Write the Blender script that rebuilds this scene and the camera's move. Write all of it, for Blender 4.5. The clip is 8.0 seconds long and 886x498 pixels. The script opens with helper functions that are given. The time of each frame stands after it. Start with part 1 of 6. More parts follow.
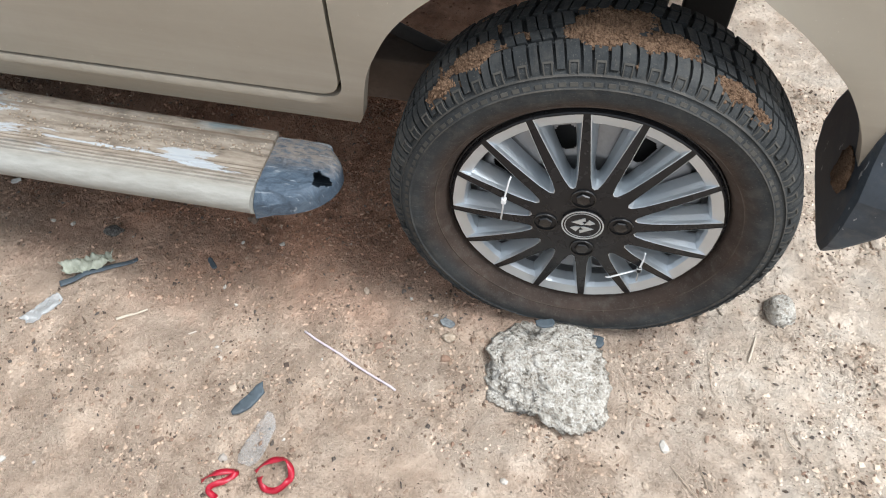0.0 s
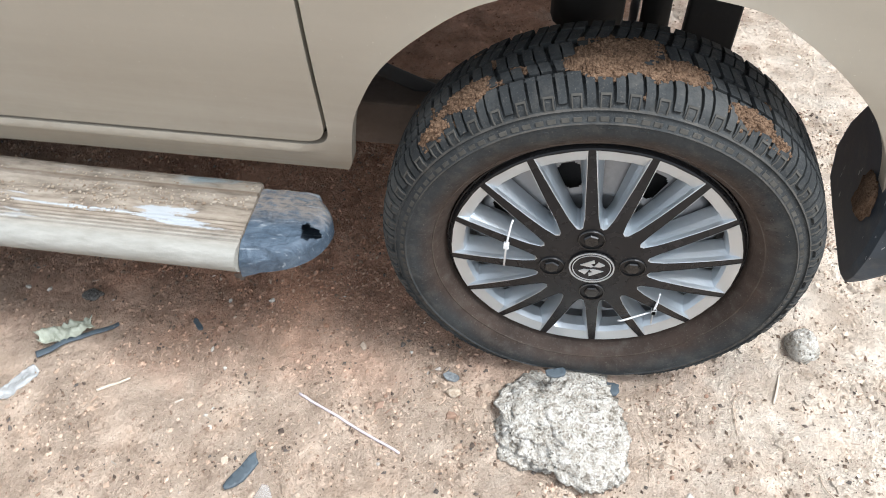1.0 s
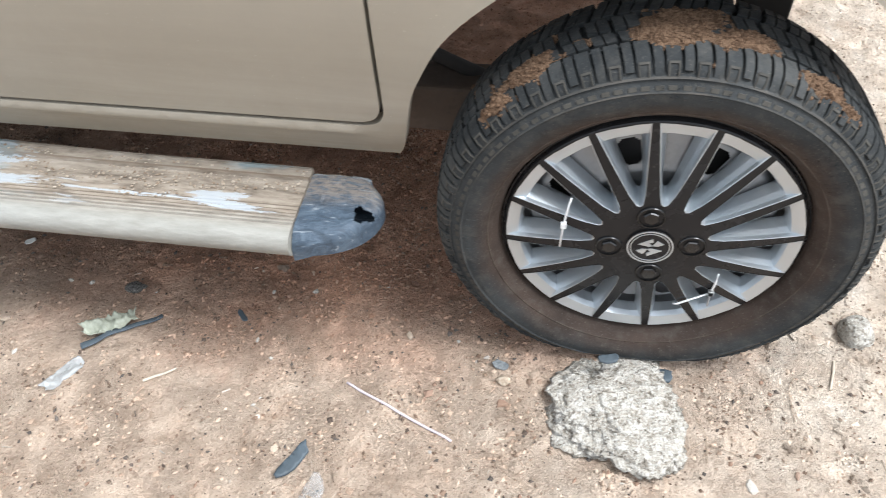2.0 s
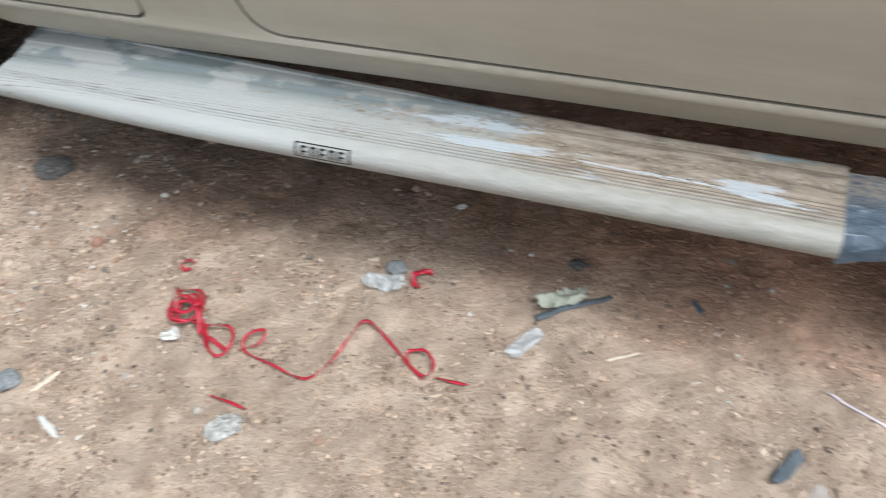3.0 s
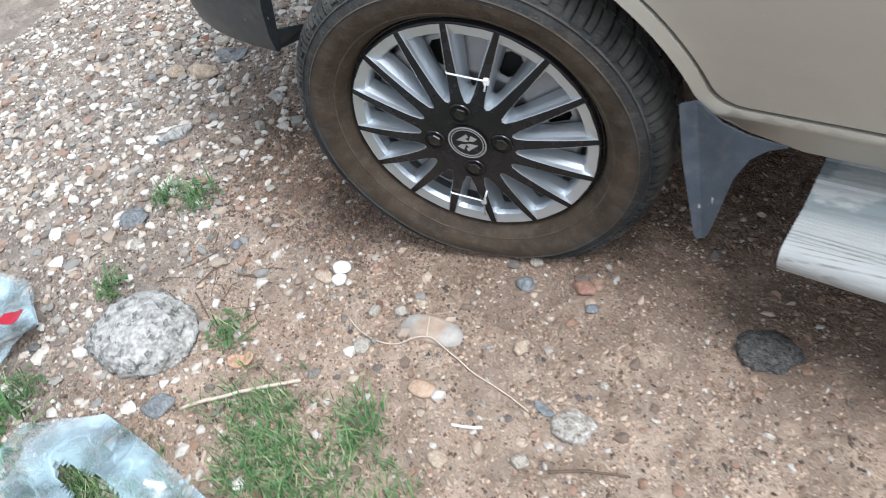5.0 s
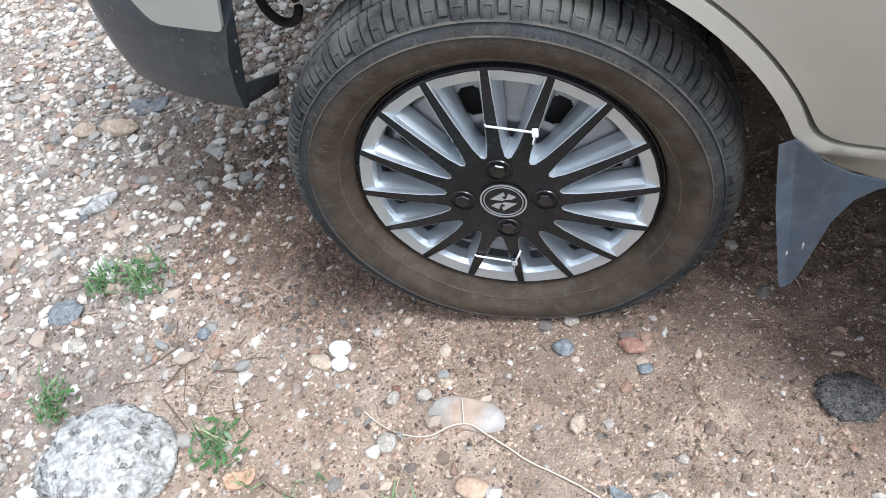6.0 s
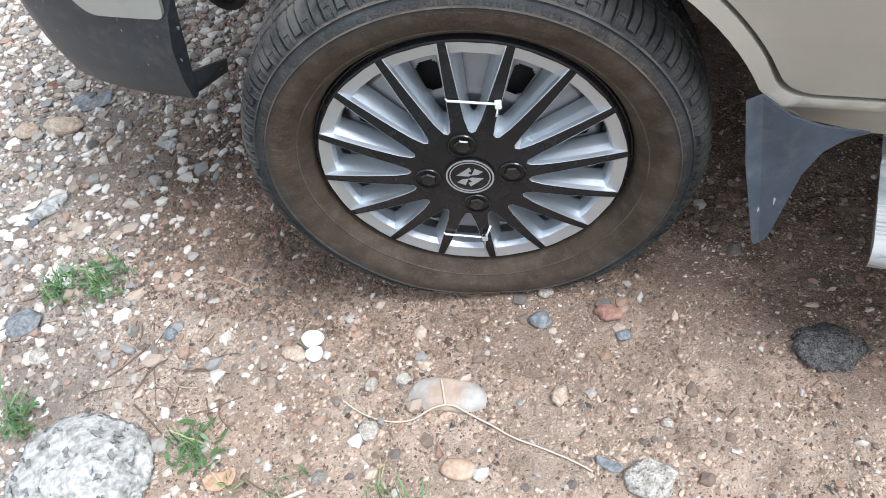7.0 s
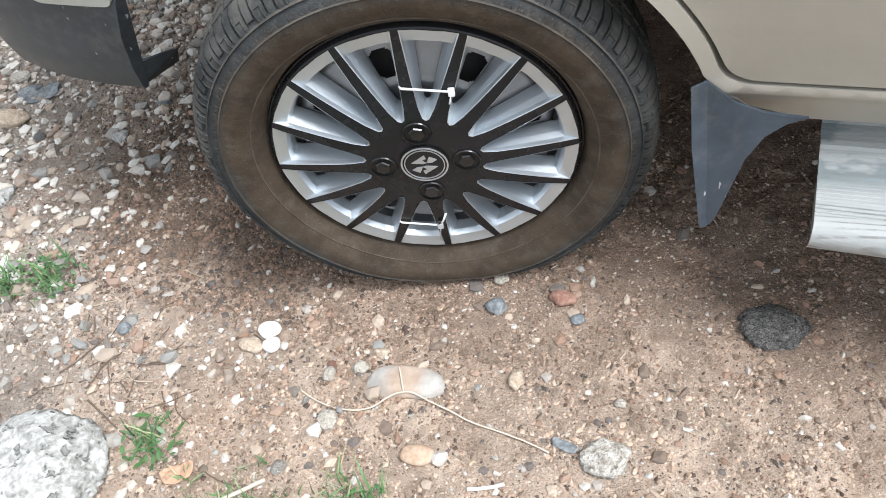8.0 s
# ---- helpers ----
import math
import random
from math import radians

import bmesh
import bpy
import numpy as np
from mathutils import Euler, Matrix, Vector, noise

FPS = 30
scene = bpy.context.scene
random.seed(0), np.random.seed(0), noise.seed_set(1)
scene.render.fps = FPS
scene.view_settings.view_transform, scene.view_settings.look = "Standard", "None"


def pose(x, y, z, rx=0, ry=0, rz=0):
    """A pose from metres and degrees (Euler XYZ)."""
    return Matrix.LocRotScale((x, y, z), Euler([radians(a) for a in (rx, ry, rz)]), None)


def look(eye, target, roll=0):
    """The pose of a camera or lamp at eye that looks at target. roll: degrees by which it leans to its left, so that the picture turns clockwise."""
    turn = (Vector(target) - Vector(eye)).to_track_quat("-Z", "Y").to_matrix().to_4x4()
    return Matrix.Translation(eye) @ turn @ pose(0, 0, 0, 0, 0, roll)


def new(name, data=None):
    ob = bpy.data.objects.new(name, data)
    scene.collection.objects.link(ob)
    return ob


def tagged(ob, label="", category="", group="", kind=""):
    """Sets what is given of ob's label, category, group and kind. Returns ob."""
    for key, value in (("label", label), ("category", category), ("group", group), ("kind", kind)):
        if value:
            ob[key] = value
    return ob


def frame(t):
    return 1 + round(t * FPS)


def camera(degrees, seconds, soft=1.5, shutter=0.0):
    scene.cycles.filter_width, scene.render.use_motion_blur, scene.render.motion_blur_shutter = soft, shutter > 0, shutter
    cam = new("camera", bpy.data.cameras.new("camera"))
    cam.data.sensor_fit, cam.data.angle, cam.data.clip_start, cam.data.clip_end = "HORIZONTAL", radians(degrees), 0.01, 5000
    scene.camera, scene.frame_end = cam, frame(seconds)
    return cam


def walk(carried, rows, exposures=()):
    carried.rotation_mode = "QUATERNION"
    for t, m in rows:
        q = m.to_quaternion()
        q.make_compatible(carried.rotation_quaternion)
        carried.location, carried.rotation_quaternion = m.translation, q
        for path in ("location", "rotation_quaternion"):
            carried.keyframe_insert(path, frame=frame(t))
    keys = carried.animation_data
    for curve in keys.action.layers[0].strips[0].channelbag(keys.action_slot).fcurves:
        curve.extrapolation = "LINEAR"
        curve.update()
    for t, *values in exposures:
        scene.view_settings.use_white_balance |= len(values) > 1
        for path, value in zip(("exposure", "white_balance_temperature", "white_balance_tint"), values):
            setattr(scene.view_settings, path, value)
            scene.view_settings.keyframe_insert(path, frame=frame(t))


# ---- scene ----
cam = camera(60.0, 8.0, soft=0.9, shutter=0.25)
PATH = [
    (0, (2.543, -0.782, 1.202), (2.32, 0.427, -0.376), 0.8),
    (0.5, (2.524, -0.729, 1.163), (2.276, 0.519, -0.38), -1.1),
    (1, (2.522, -0.721, 1.153), (2.305, 0.565, -0.363), -1.3),
    (1.2, (2.531, -0.732, 1.137), (2.311, 0.608, -0.331), -2.4),
    (2.3, (2.341, -0.788, 1.105), (2.072, 0.519, -0.384), -1.7),
    (2.5, (2.203, -0.809, 1.101), (1.875, 0.477, -0.395), -2.1),
    (2.7, (2.07, -0.828, 1.124), (1.635, 0.405, -0.389), -5.1),
    (3, (1.904, -0.875, 1.139), (1.308, 0.304, -0.362), -8.4),
    (3.2, (1.795, -0.867, 1.116), (1.012, 0.21, -0.376), -12.0),
    (3.5, (1.577, -0.82, 1.102), (0.593, 0.052, -0.406), -16.6),
    (4, (1.273, -0.791, 1.118), (0.126, -0.051, -0.343), -19.2),
    (4.2, (1.096, -0.771, 1.101), (-0.053, 0.001, -0.343), -19.3),
    (4.5, (0.868, -0.738, 1.12), (-0.162, 0.162, -0.339), -18.5),
    (4.7, (0.767, -0.729, 1.102), (-0.258, 0.186, -0.351), -18.9),
    (5.8, (0.352, -0.656, 1.074), (-0.449, 0.402, -0.422), -15.8),
    (6, (0.329, -0.654, 1.061), (-0.418, 0.437, -0.44), -15.5),
    (6.5, (0.311, -0.64, 1.045), (-0.395, 0.426, -0.493), -17.4),
    (7, (0.312, -0.636, 1.047), (-0.339, 0.435, -0.512), -17.3),
    (7.5, (0.314, -0.642, 1.056), (-0.285, 0.437, -0.518), -16.7),
    (8, (0.319, -0.648, 1.048), (-0.227, 0.442, -0.538), -14.4),
]
walk(cam, [(t, look(eye, target, roll)) for t, eye, target, roll in PATH], [(0, 0.75, 6080, 9), (0.5, 0.95, 6020, 9), (1.2, 1.05, 5980, 9), (2.3, 0.95, 6030, 9), (3.0, 0.65, 6000, 8), (3.5, 0.51, 5980, 8), (4.0, 0.34, 6000, 9), (4.7, 0.5, 5900, 10), (5.8, 0.88, 5700, 11), (7.2, 0.9, 5800, 11), (8.0, 0.95, 6000, 10)])


# ---- light: an overcast sky, softly brighter from above and from the open side ----
world = bpy.data.worlds.new("overcast")
scene.world = world
world.use_nodes = True
wn = world.node_tree
sky = wn.nodes.new("ShaderNodeTexSky")
sky.sky_type = 'NISHITA'
sky.sun_disc = False
sky.sun_elevation, sky.sun_rotation = radians(62), radians(100)
sky.air_density, sky.dust_density, sky.ozone_density = 1.0, 6.0, 1.0
desat = wn.nodes.new("ShaderNodeHueSaturation")
desat.inputs["Saturation"].default_value = 0.25
wn.links.new(sky.outputs[0], desat.inputs["Color"])
cloud = wn.nodes.new("ShaderNodeMix")
cloud.data_type = 'RGBA'
cloud.inputs[0].default_value = 0.5
cloud.inputs[7].default_value = (6.6, 6.8, 7.0, 1)
wn.links.new(desat.outputs[0], cloud.inputs[6])
wn.links.new(cloud.outputs[2], wn.nodes["Background"].inputs[0])
wn.nodes["Background"].inputs[1].default_value = 0.128
sun_data = bpy.data.lights.new("sun", 'SUN')
sun_data.energy, sun_data.angle, sun_data.color = 2.4, radians(22), (1.0, 0.985, 0.96)
sun = new("sun", sun_data)
sun.matrix_world = look((0, 0, 0), (-0.46, 0.08, -0.88))


# ---- materials ----
class Mat:
    """A node material with a Principled shader and a few short builders."""

    def __init__(self, name, rough=0.6, metal=0.0, spec=0.5):
        self.m = bpy.data.materials.new(name)
        self.m.use_nodes = True
        self.t = self.m.node_tree
        self.p = self.t.nodes["Principled BSDF"]
        self.p.inputs["Roughness"].default_value = rough
        self.p.inputs["Metallic"].default_value = metal
        self.p.inputs["Specular IOR Level"].default_value = spec
        self.c = self.node("ShaderNodeTexCoord")

    def node(self, kind, **kw):
        n = self.t.nodes.new(kind)
        for k, v in kw.items():
            n.inputs[k].default_value = v
        return n

    def link(self, a, b):
        self.t.links.new(a, b)

    def noise(self, scale, detail=4.0, rough=0.55, dist=0.0, stretch=None, obj=True):
        n = self.node("ShaderNodeTexNoise", Scale=scale, Detail=detail, Roughness=rough, Distortion=dist)
        src = self.c.outputs["Object"]
        if stretch:
            mp = self.node("ShaderNodeMapping")
            mp.inputs["Scale"].default_value = stretch
            self.link(src, mp.inputs["Vector"])
            src = mp.outputs[0]
        self.link(src, n.inputs["Vector"])
        return n.outputs["Fac"]

    def voronoi(self, scale, feature="F1", what="Distance"):
        n = self.node("ShaderNodeTexVoronoi", Scale=scale)
        n.feature = feature
        self.link(self.c.outputs["Object"], n.inputs["Vector"])
        return n.outputs[what]

    def ramp(self, fac, stops):
        n = self.node("ShaderNodeValToRGB")
        e = n.color_ramp.elements
        while len(e) < len(stops):
            e.new(0.5)
        for el, (pos, col) in zip(e, stops):
            el.position = pos
            el.color = (*col, 1) if len(col) == 3 else col
        self.link(fac, n.inputs[0])
        return n.outputs[0]

    def mask(self, fac, lo, hi):
        n = self.node("ShaderNodeMapRange")
        n.inputs["From Min"].default_value, n.inputs["From Max"].default_value = lo, hi
        self.link(fac, n.inputs[0])
        return n.outputs[0]

    def math(self, op, a, b):
        n = self.node("ShaderNodeMath")
        n.operation = op
        for i, v in enumerate((a, b)):
            if isinstance(v, (int, float)):
                n.inputs[i].default_value = v
            else:
                self.link(v, n.inputs[i])
        return n.outputs[0]

    def mix(self, fac, a, b, mode='MIX'):
        n = self.node("ShaderNodeMix")
        n.data_type, n.blend_type = 'RGBA', mode
        for sock, v in ((n.inputs[0], fac), (n.inputs[6], a), (n.inputs[7], b)):
            if isinstance(v, (int, float)):
                sock.default_value = v
            elif isinstance(v, tuple):
                sock.default_value = (*v, 1)
            else:
                self.link(v, sock)
        return n.outputs[2]

    def axis(self, name):
        n = self.node("ShaderNodeSeparateXYZ")
        self.link(self.c.outputs["Object"], n.inputs[0])
        return n.outputs[name]

    def color(self, v):
        if isinstance(v, tuple):
            self.p.inputs["Base Color"].default_value = (*v, 1)
        else:
            self.link(v, self.p.inputs["Base Color"])
        return self

    def rough(self, v):
        self.link(v, self.p.inputs["Roughness"])
        return self

    def bump(self, h, dist=0.002, strength=1.0):
        b = self.node("ShaderNodeBump", Strength=strength, Distance=dist)
        if self.p.inputs["Normal"].is_linked:
            self.link(self.p.inputs["Normal"].links[0].from_socket, b.inputs["Normal"])
        self.link(h, b.inputs["Height"])
        self.link(b.outputs[0], self.p.inputs["Normal"])
        return self


def m_dirt(crumbs=False):
    """Sand, reddish stony earth towards the front, red earth inside the rear wheel arch, and brown earth under the
    van's front with its shade painted in; crumbs take the same colours piece by piece.
    """
    k = Mat("dirt crumbs" if crumbs else "sandy dirt", 0.95, spec=0.2)
    big = k.noise(1.7, 3, 0.5, 0.4)
    mid = k.noise(14, 5, 0.65, 0.3)
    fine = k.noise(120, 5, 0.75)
    crumb = k.voronoi(95)
    grit = k.noise(420, 2, 0.6)
    sand = k.ramp(mid, [(0.30, (0.41, 0.305, 0.225)), (0.5, (0.53, 0.41, 0.315)), (0.70, (0.605, 0.485, 0.38))])
    red = k.ramp(mid, [(0.28, (0.30, 0.195, 0.135)), (0.5, (0.44, 0.315, 0.23)), (0.75, (0.54, 0.415, 0.32))])
    x, y = k.axis("X"), k.axis("Y")
    wob = k.math('MULTIPLY', k.math('SUBTRACT', big, 0.5), 1.2)
    tat = k.math('MULTIPLY', k.math('SUBTRACT', k.noise(7, 5, 0.65), 0.5), 0.9)
    xr, yr = k.math('ADD', k.math('ADD', x, wob), tat), k.math('ADD', y, k.math('MULTIPLY', k.math('ADD', wob, tat), 0.35))
    roam = k.math('MULTIPLY', k.math('SUBTRACT', k.noise(0.7, 5, 0.6), 0.5), k.mask(k.math('ABSOLUTE', k.math('ADD', y, -0.1), 0.0), 1.0, 2.4))
    xr = k.math('ADD', xr, k.math('MULTIPLY', roam, 7.0))
    front = k.mask(xr, 0.15, -1.1)
    pale = k.mask(xr, 2.45, 3.05)
    dist = k.math('SQRT', k.math('ADD', k.math('POWER', k.math('SUBTRACT', x, 1.2), 2.0), k.math('POWER', y, 2.0)), 0.0)
    near = k.mask(dist, 6.0, 3.0)
    far = k.math('MULTIPLY', k.mask(k.noise(0.45, 4, 0.6, 0.5), 0.35, 0.65), k.math('SUBTRACT', 1.0, near))
    pale = k.math('ADD', k.math('MULTIPLY', pale, near), far)
    front = k.math('MULTIPLY', front, near)
    grey = k.math('MULTIPLY', k.mask(xr, -0.35, -0.75), near)
    # earth under the van; for low x it reaches out to paint the van's shade
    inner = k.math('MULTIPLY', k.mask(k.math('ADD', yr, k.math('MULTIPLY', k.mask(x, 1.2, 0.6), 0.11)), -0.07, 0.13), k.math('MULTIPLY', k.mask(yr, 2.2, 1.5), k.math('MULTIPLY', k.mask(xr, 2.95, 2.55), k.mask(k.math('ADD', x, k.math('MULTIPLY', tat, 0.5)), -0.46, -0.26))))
    zone = k.math('MULTIPLY', front, 0.5)
    light = k.ramp(mid, [(0.30, (0.54, 0.425, 0.325)), (0.5, (0.71, 0.595, 0.48)), (0.70, (0.79, 0.695, 0.585))])
    # front ramp: brown earth darkened as painted shade; rear ramp: red earth
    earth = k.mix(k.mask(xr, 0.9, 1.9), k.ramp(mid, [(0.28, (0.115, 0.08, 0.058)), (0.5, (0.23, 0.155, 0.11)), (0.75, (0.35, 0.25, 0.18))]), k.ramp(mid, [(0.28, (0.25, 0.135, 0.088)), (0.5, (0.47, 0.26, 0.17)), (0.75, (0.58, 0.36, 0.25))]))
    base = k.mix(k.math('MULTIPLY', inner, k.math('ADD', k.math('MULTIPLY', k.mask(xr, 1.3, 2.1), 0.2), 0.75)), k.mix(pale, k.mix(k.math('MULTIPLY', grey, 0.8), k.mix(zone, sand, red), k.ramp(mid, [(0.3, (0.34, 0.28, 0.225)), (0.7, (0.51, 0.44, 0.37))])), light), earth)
    # brown loam by the front wheel, with the bumper's shade put into its colour
    loam_shade = k.math('MULTIPLY', k.mask(yr, -0.07, 0.08), k.math('MULTIPLY', k.mask(xr, -0.98, -0.62), k.math('MULTIPLY', k.mask(x, -0.02, -0.30), k.mask(yr, 0.50, 0.30))))
    base = k.mix(k.math('MULTIPLY', loam_shade, 0.85), base, k.ramp(mid, [(0.28, (0.115, 0.08, 0.058)), (0.5, (0.215, 0.154, 0.112)), (0.75, (0.33, 0.25, 0.185))]))
    dusty = k.math('MULTIPLY', k.mask(xr, -0.65, -1.05), near)
    base = k.mix(k.math('MULTIPLY', dusty, 0.7), base, k.ramp(mid, [(0.3, (0.30, 0.255, 0.215)), (0.7, (0.48, 0.425, 0.365))]))
    if crumbs:
        g = k.node("ShaderNodeNewGeometry")
        tone = k.ramp(g.outputs["Random Per Island"], [(0.0, (0.28, 0.25, 0.23)), (0.12, (0.52, 0.48, 0.45)), (0.35, (0.80, 0.77, 0.74)), (0.7, (0.90, 0.88, 0.86)), (1.0, (0.96, 0.95, 0.94))])
        k.color(k.mix(1.0, base, tone, 'MULTIPLY'))
        k.bump(fine, 0.002, 0.8)
        return k.m
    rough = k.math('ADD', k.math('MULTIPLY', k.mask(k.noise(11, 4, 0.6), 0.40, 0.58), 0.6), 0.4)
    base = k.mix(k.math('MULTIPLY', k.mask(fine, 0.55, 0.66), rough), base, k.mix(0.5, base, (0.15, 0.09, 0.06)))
    base = k.mix(k.math('MULTIPLY', k.mask(grit, 0.60, 0.72), rough), base, k.mix(0.35, base, (0.74, 0.66, 0.56)))
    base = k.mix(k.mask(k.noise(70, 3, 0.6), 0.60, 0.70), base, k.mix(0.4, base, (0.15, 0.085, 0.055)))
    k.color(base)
    k.bump(mid, 0.03, 0.9).bump(k.math('MULTIPLY', fine, rough), 0.022, 1.0).bump(crumb, 0.003, 0.6).bump(k.math('MULTIPLY', grit, rough), 0.005, 1.0)
    return k.m


def m_paint():
    k = Mat("champagne metallic paint", 0.38, 0.35, 0.5)
    dust = k.noise(5, 5, 0.65, 0.4)
    fine = k.noise(90, 3, 0.6)
    low = k.mask(k.axis("Z"), 0.62, 0.36)
    d = k.math('MULTIPLY', k.math('ADD', k.math('MULTIPLY', low, 0.7), 0.12), dust)
    film = k.math('MULTIPLY', k.mask(k.axis("X"), 0.9, 1.9), 0.45)
    base = k.mix(k.math('ADD', d, film), (0.43, 0.416, 0.362), (0.315, 0.275, 0.214))
    streak = k.noise(2.2, 5, 0.7, 0.3, stretch=(0.45, 1, 5))
    base = k.mix(k.math('MULTIPLY', k.mask(streak, 0.42, 0.68), k.math('ADD', k.math('MULTIPLY', low, 0.5), 0.15)), base, (0.47, 0.435, 0.375))
    speck = k.mask(k.noise(260, 2, 0.5), 0.74, 0.78)
    k.color(k.mix(k.math('MULTIPLY', speck, 0.5), base, (0.6, 0.55, 0.48)))
    k.rough(k.mask(k.math('ADD', d, k.math('MULTIPLY', fine, 0.2)), -0.75, 1.0))
    k.bump(k.noise(900, 1, 0.5), 0.0003, 0.25)
    return k.m


def m_plain(name, col, rough=0.6, metal=0.0, vary=0.25, scale=30, bump=0.001, spec=0.5):
    k = Mat(name, rough, metal, spec)
    n = k.noise(scale, 5, 0.6, 0.2)
    f = k.noise(scale * 9, 3, 0.6)
    dark = tuple(c * (1 - vary) for c in col)
    light = tuple(min(1.0, c * (1 + vary)) for c in col)
    k.color(k.mix(k.mask(f, 0.35, 0.7), k.ramp(n, [(0.3, dark), (0.7, light)]), col))
    k.rough(k.math('ADD', k.math('MULTIPLY', n, 0.3), rough - 0.15))
    k.bump(n, bump, 0.6).bump(f, bump * 0.3, 0.5)
    return k.m


def m_tyre(dusty):
    k = Mat("dusty tyre rubber", 0.85, spec=0.25)
    n = k.noise(9, 5, 0.65, 0.3)
    f = k.noise(120, 3, 0.6)
    g = k.node("ShaderNodeVectorMath")
    g.operation = 'MULTIPLY'
    g.inputs[1].default_value = (1, 0, 1)
    k.link(k.c.outputs["Object"], g.inputs[0])
    ln = k.node("ShaderNodeVectorMath")
    ln.operation = 'LENGTH'
    k.link(g.outputs[0], ln.inputs[0])
    r = ln.outputs["Value"]
    band = k.mask(k.math('ADD', r, k.math('MULTIPLY', k.math('SUBTRACT', n, 0.5), 0.035)), 0.280 if dusty else 0.258, 0.258 if dusty else 0.232)
    base = k.ramp(n, [(0.3, (0.018, 0.020, 0.021)), (0.7, (0.044, 0.048, 0.049))])
    mud = k.ramp(k.noise(22, 4, 0.6), [(0.3, (0.038, 0.027, 0.017)), (0.7, (0.074, 0.053, 0.034))] if dusty else [(0.3, (0.036, 0.025, 0.019)), (0.7, (0.066, 0.045, 0.034))])
    base = k.mix(k.math('MULTIPLY', band, 0.9), base, mud)
    out = k.mask(r, 0.285, 0.3)
    base = k.mix(k.math('MULTIPLY', out, k.mask(n, 0.36, 0.62) if dusty else k.mask(n, 0.48, 0.68)), base, (0.105, 0.102, 0.090) if dusty else (0.064, 0.065, 0.062))
    for r0 in (0.2315, 0.2705, 0.2862):
        off = k.math('ABSOLUTE', k.math('SUBTRACT', r, r0), 0.0)
        base = k.mix(k.math('MULTIPLY', k.mask(off, 0.0011, 0.0005), k.math('MULTIPLY', k.mask(k.noise(16, 4, 0.6), 0.38, 0.6), 0.55 if dusty else 0.35)), base, (0.135, 0.115, 0.092))
    fleck = k.mask(k.noise(330, 3, 0.7), 0.60, 0.72)
    base = k.mix(k.math('MULTIPLY', fleck, 0.55), base, (0.15, 0.135, 0.115))
    base = k.mix(k.math('MULTIPLY', k.mask(k.noise(45, 5, 0.7), 0.50, 0.72), 0.45), base, (0.085, 0.080, 0.070))
    k.color(base)
    k.bump(f, 0.0016, 0.9).bump(k.noise(45, 4, 0.6), 0.0015, 0.6)
    return k.m


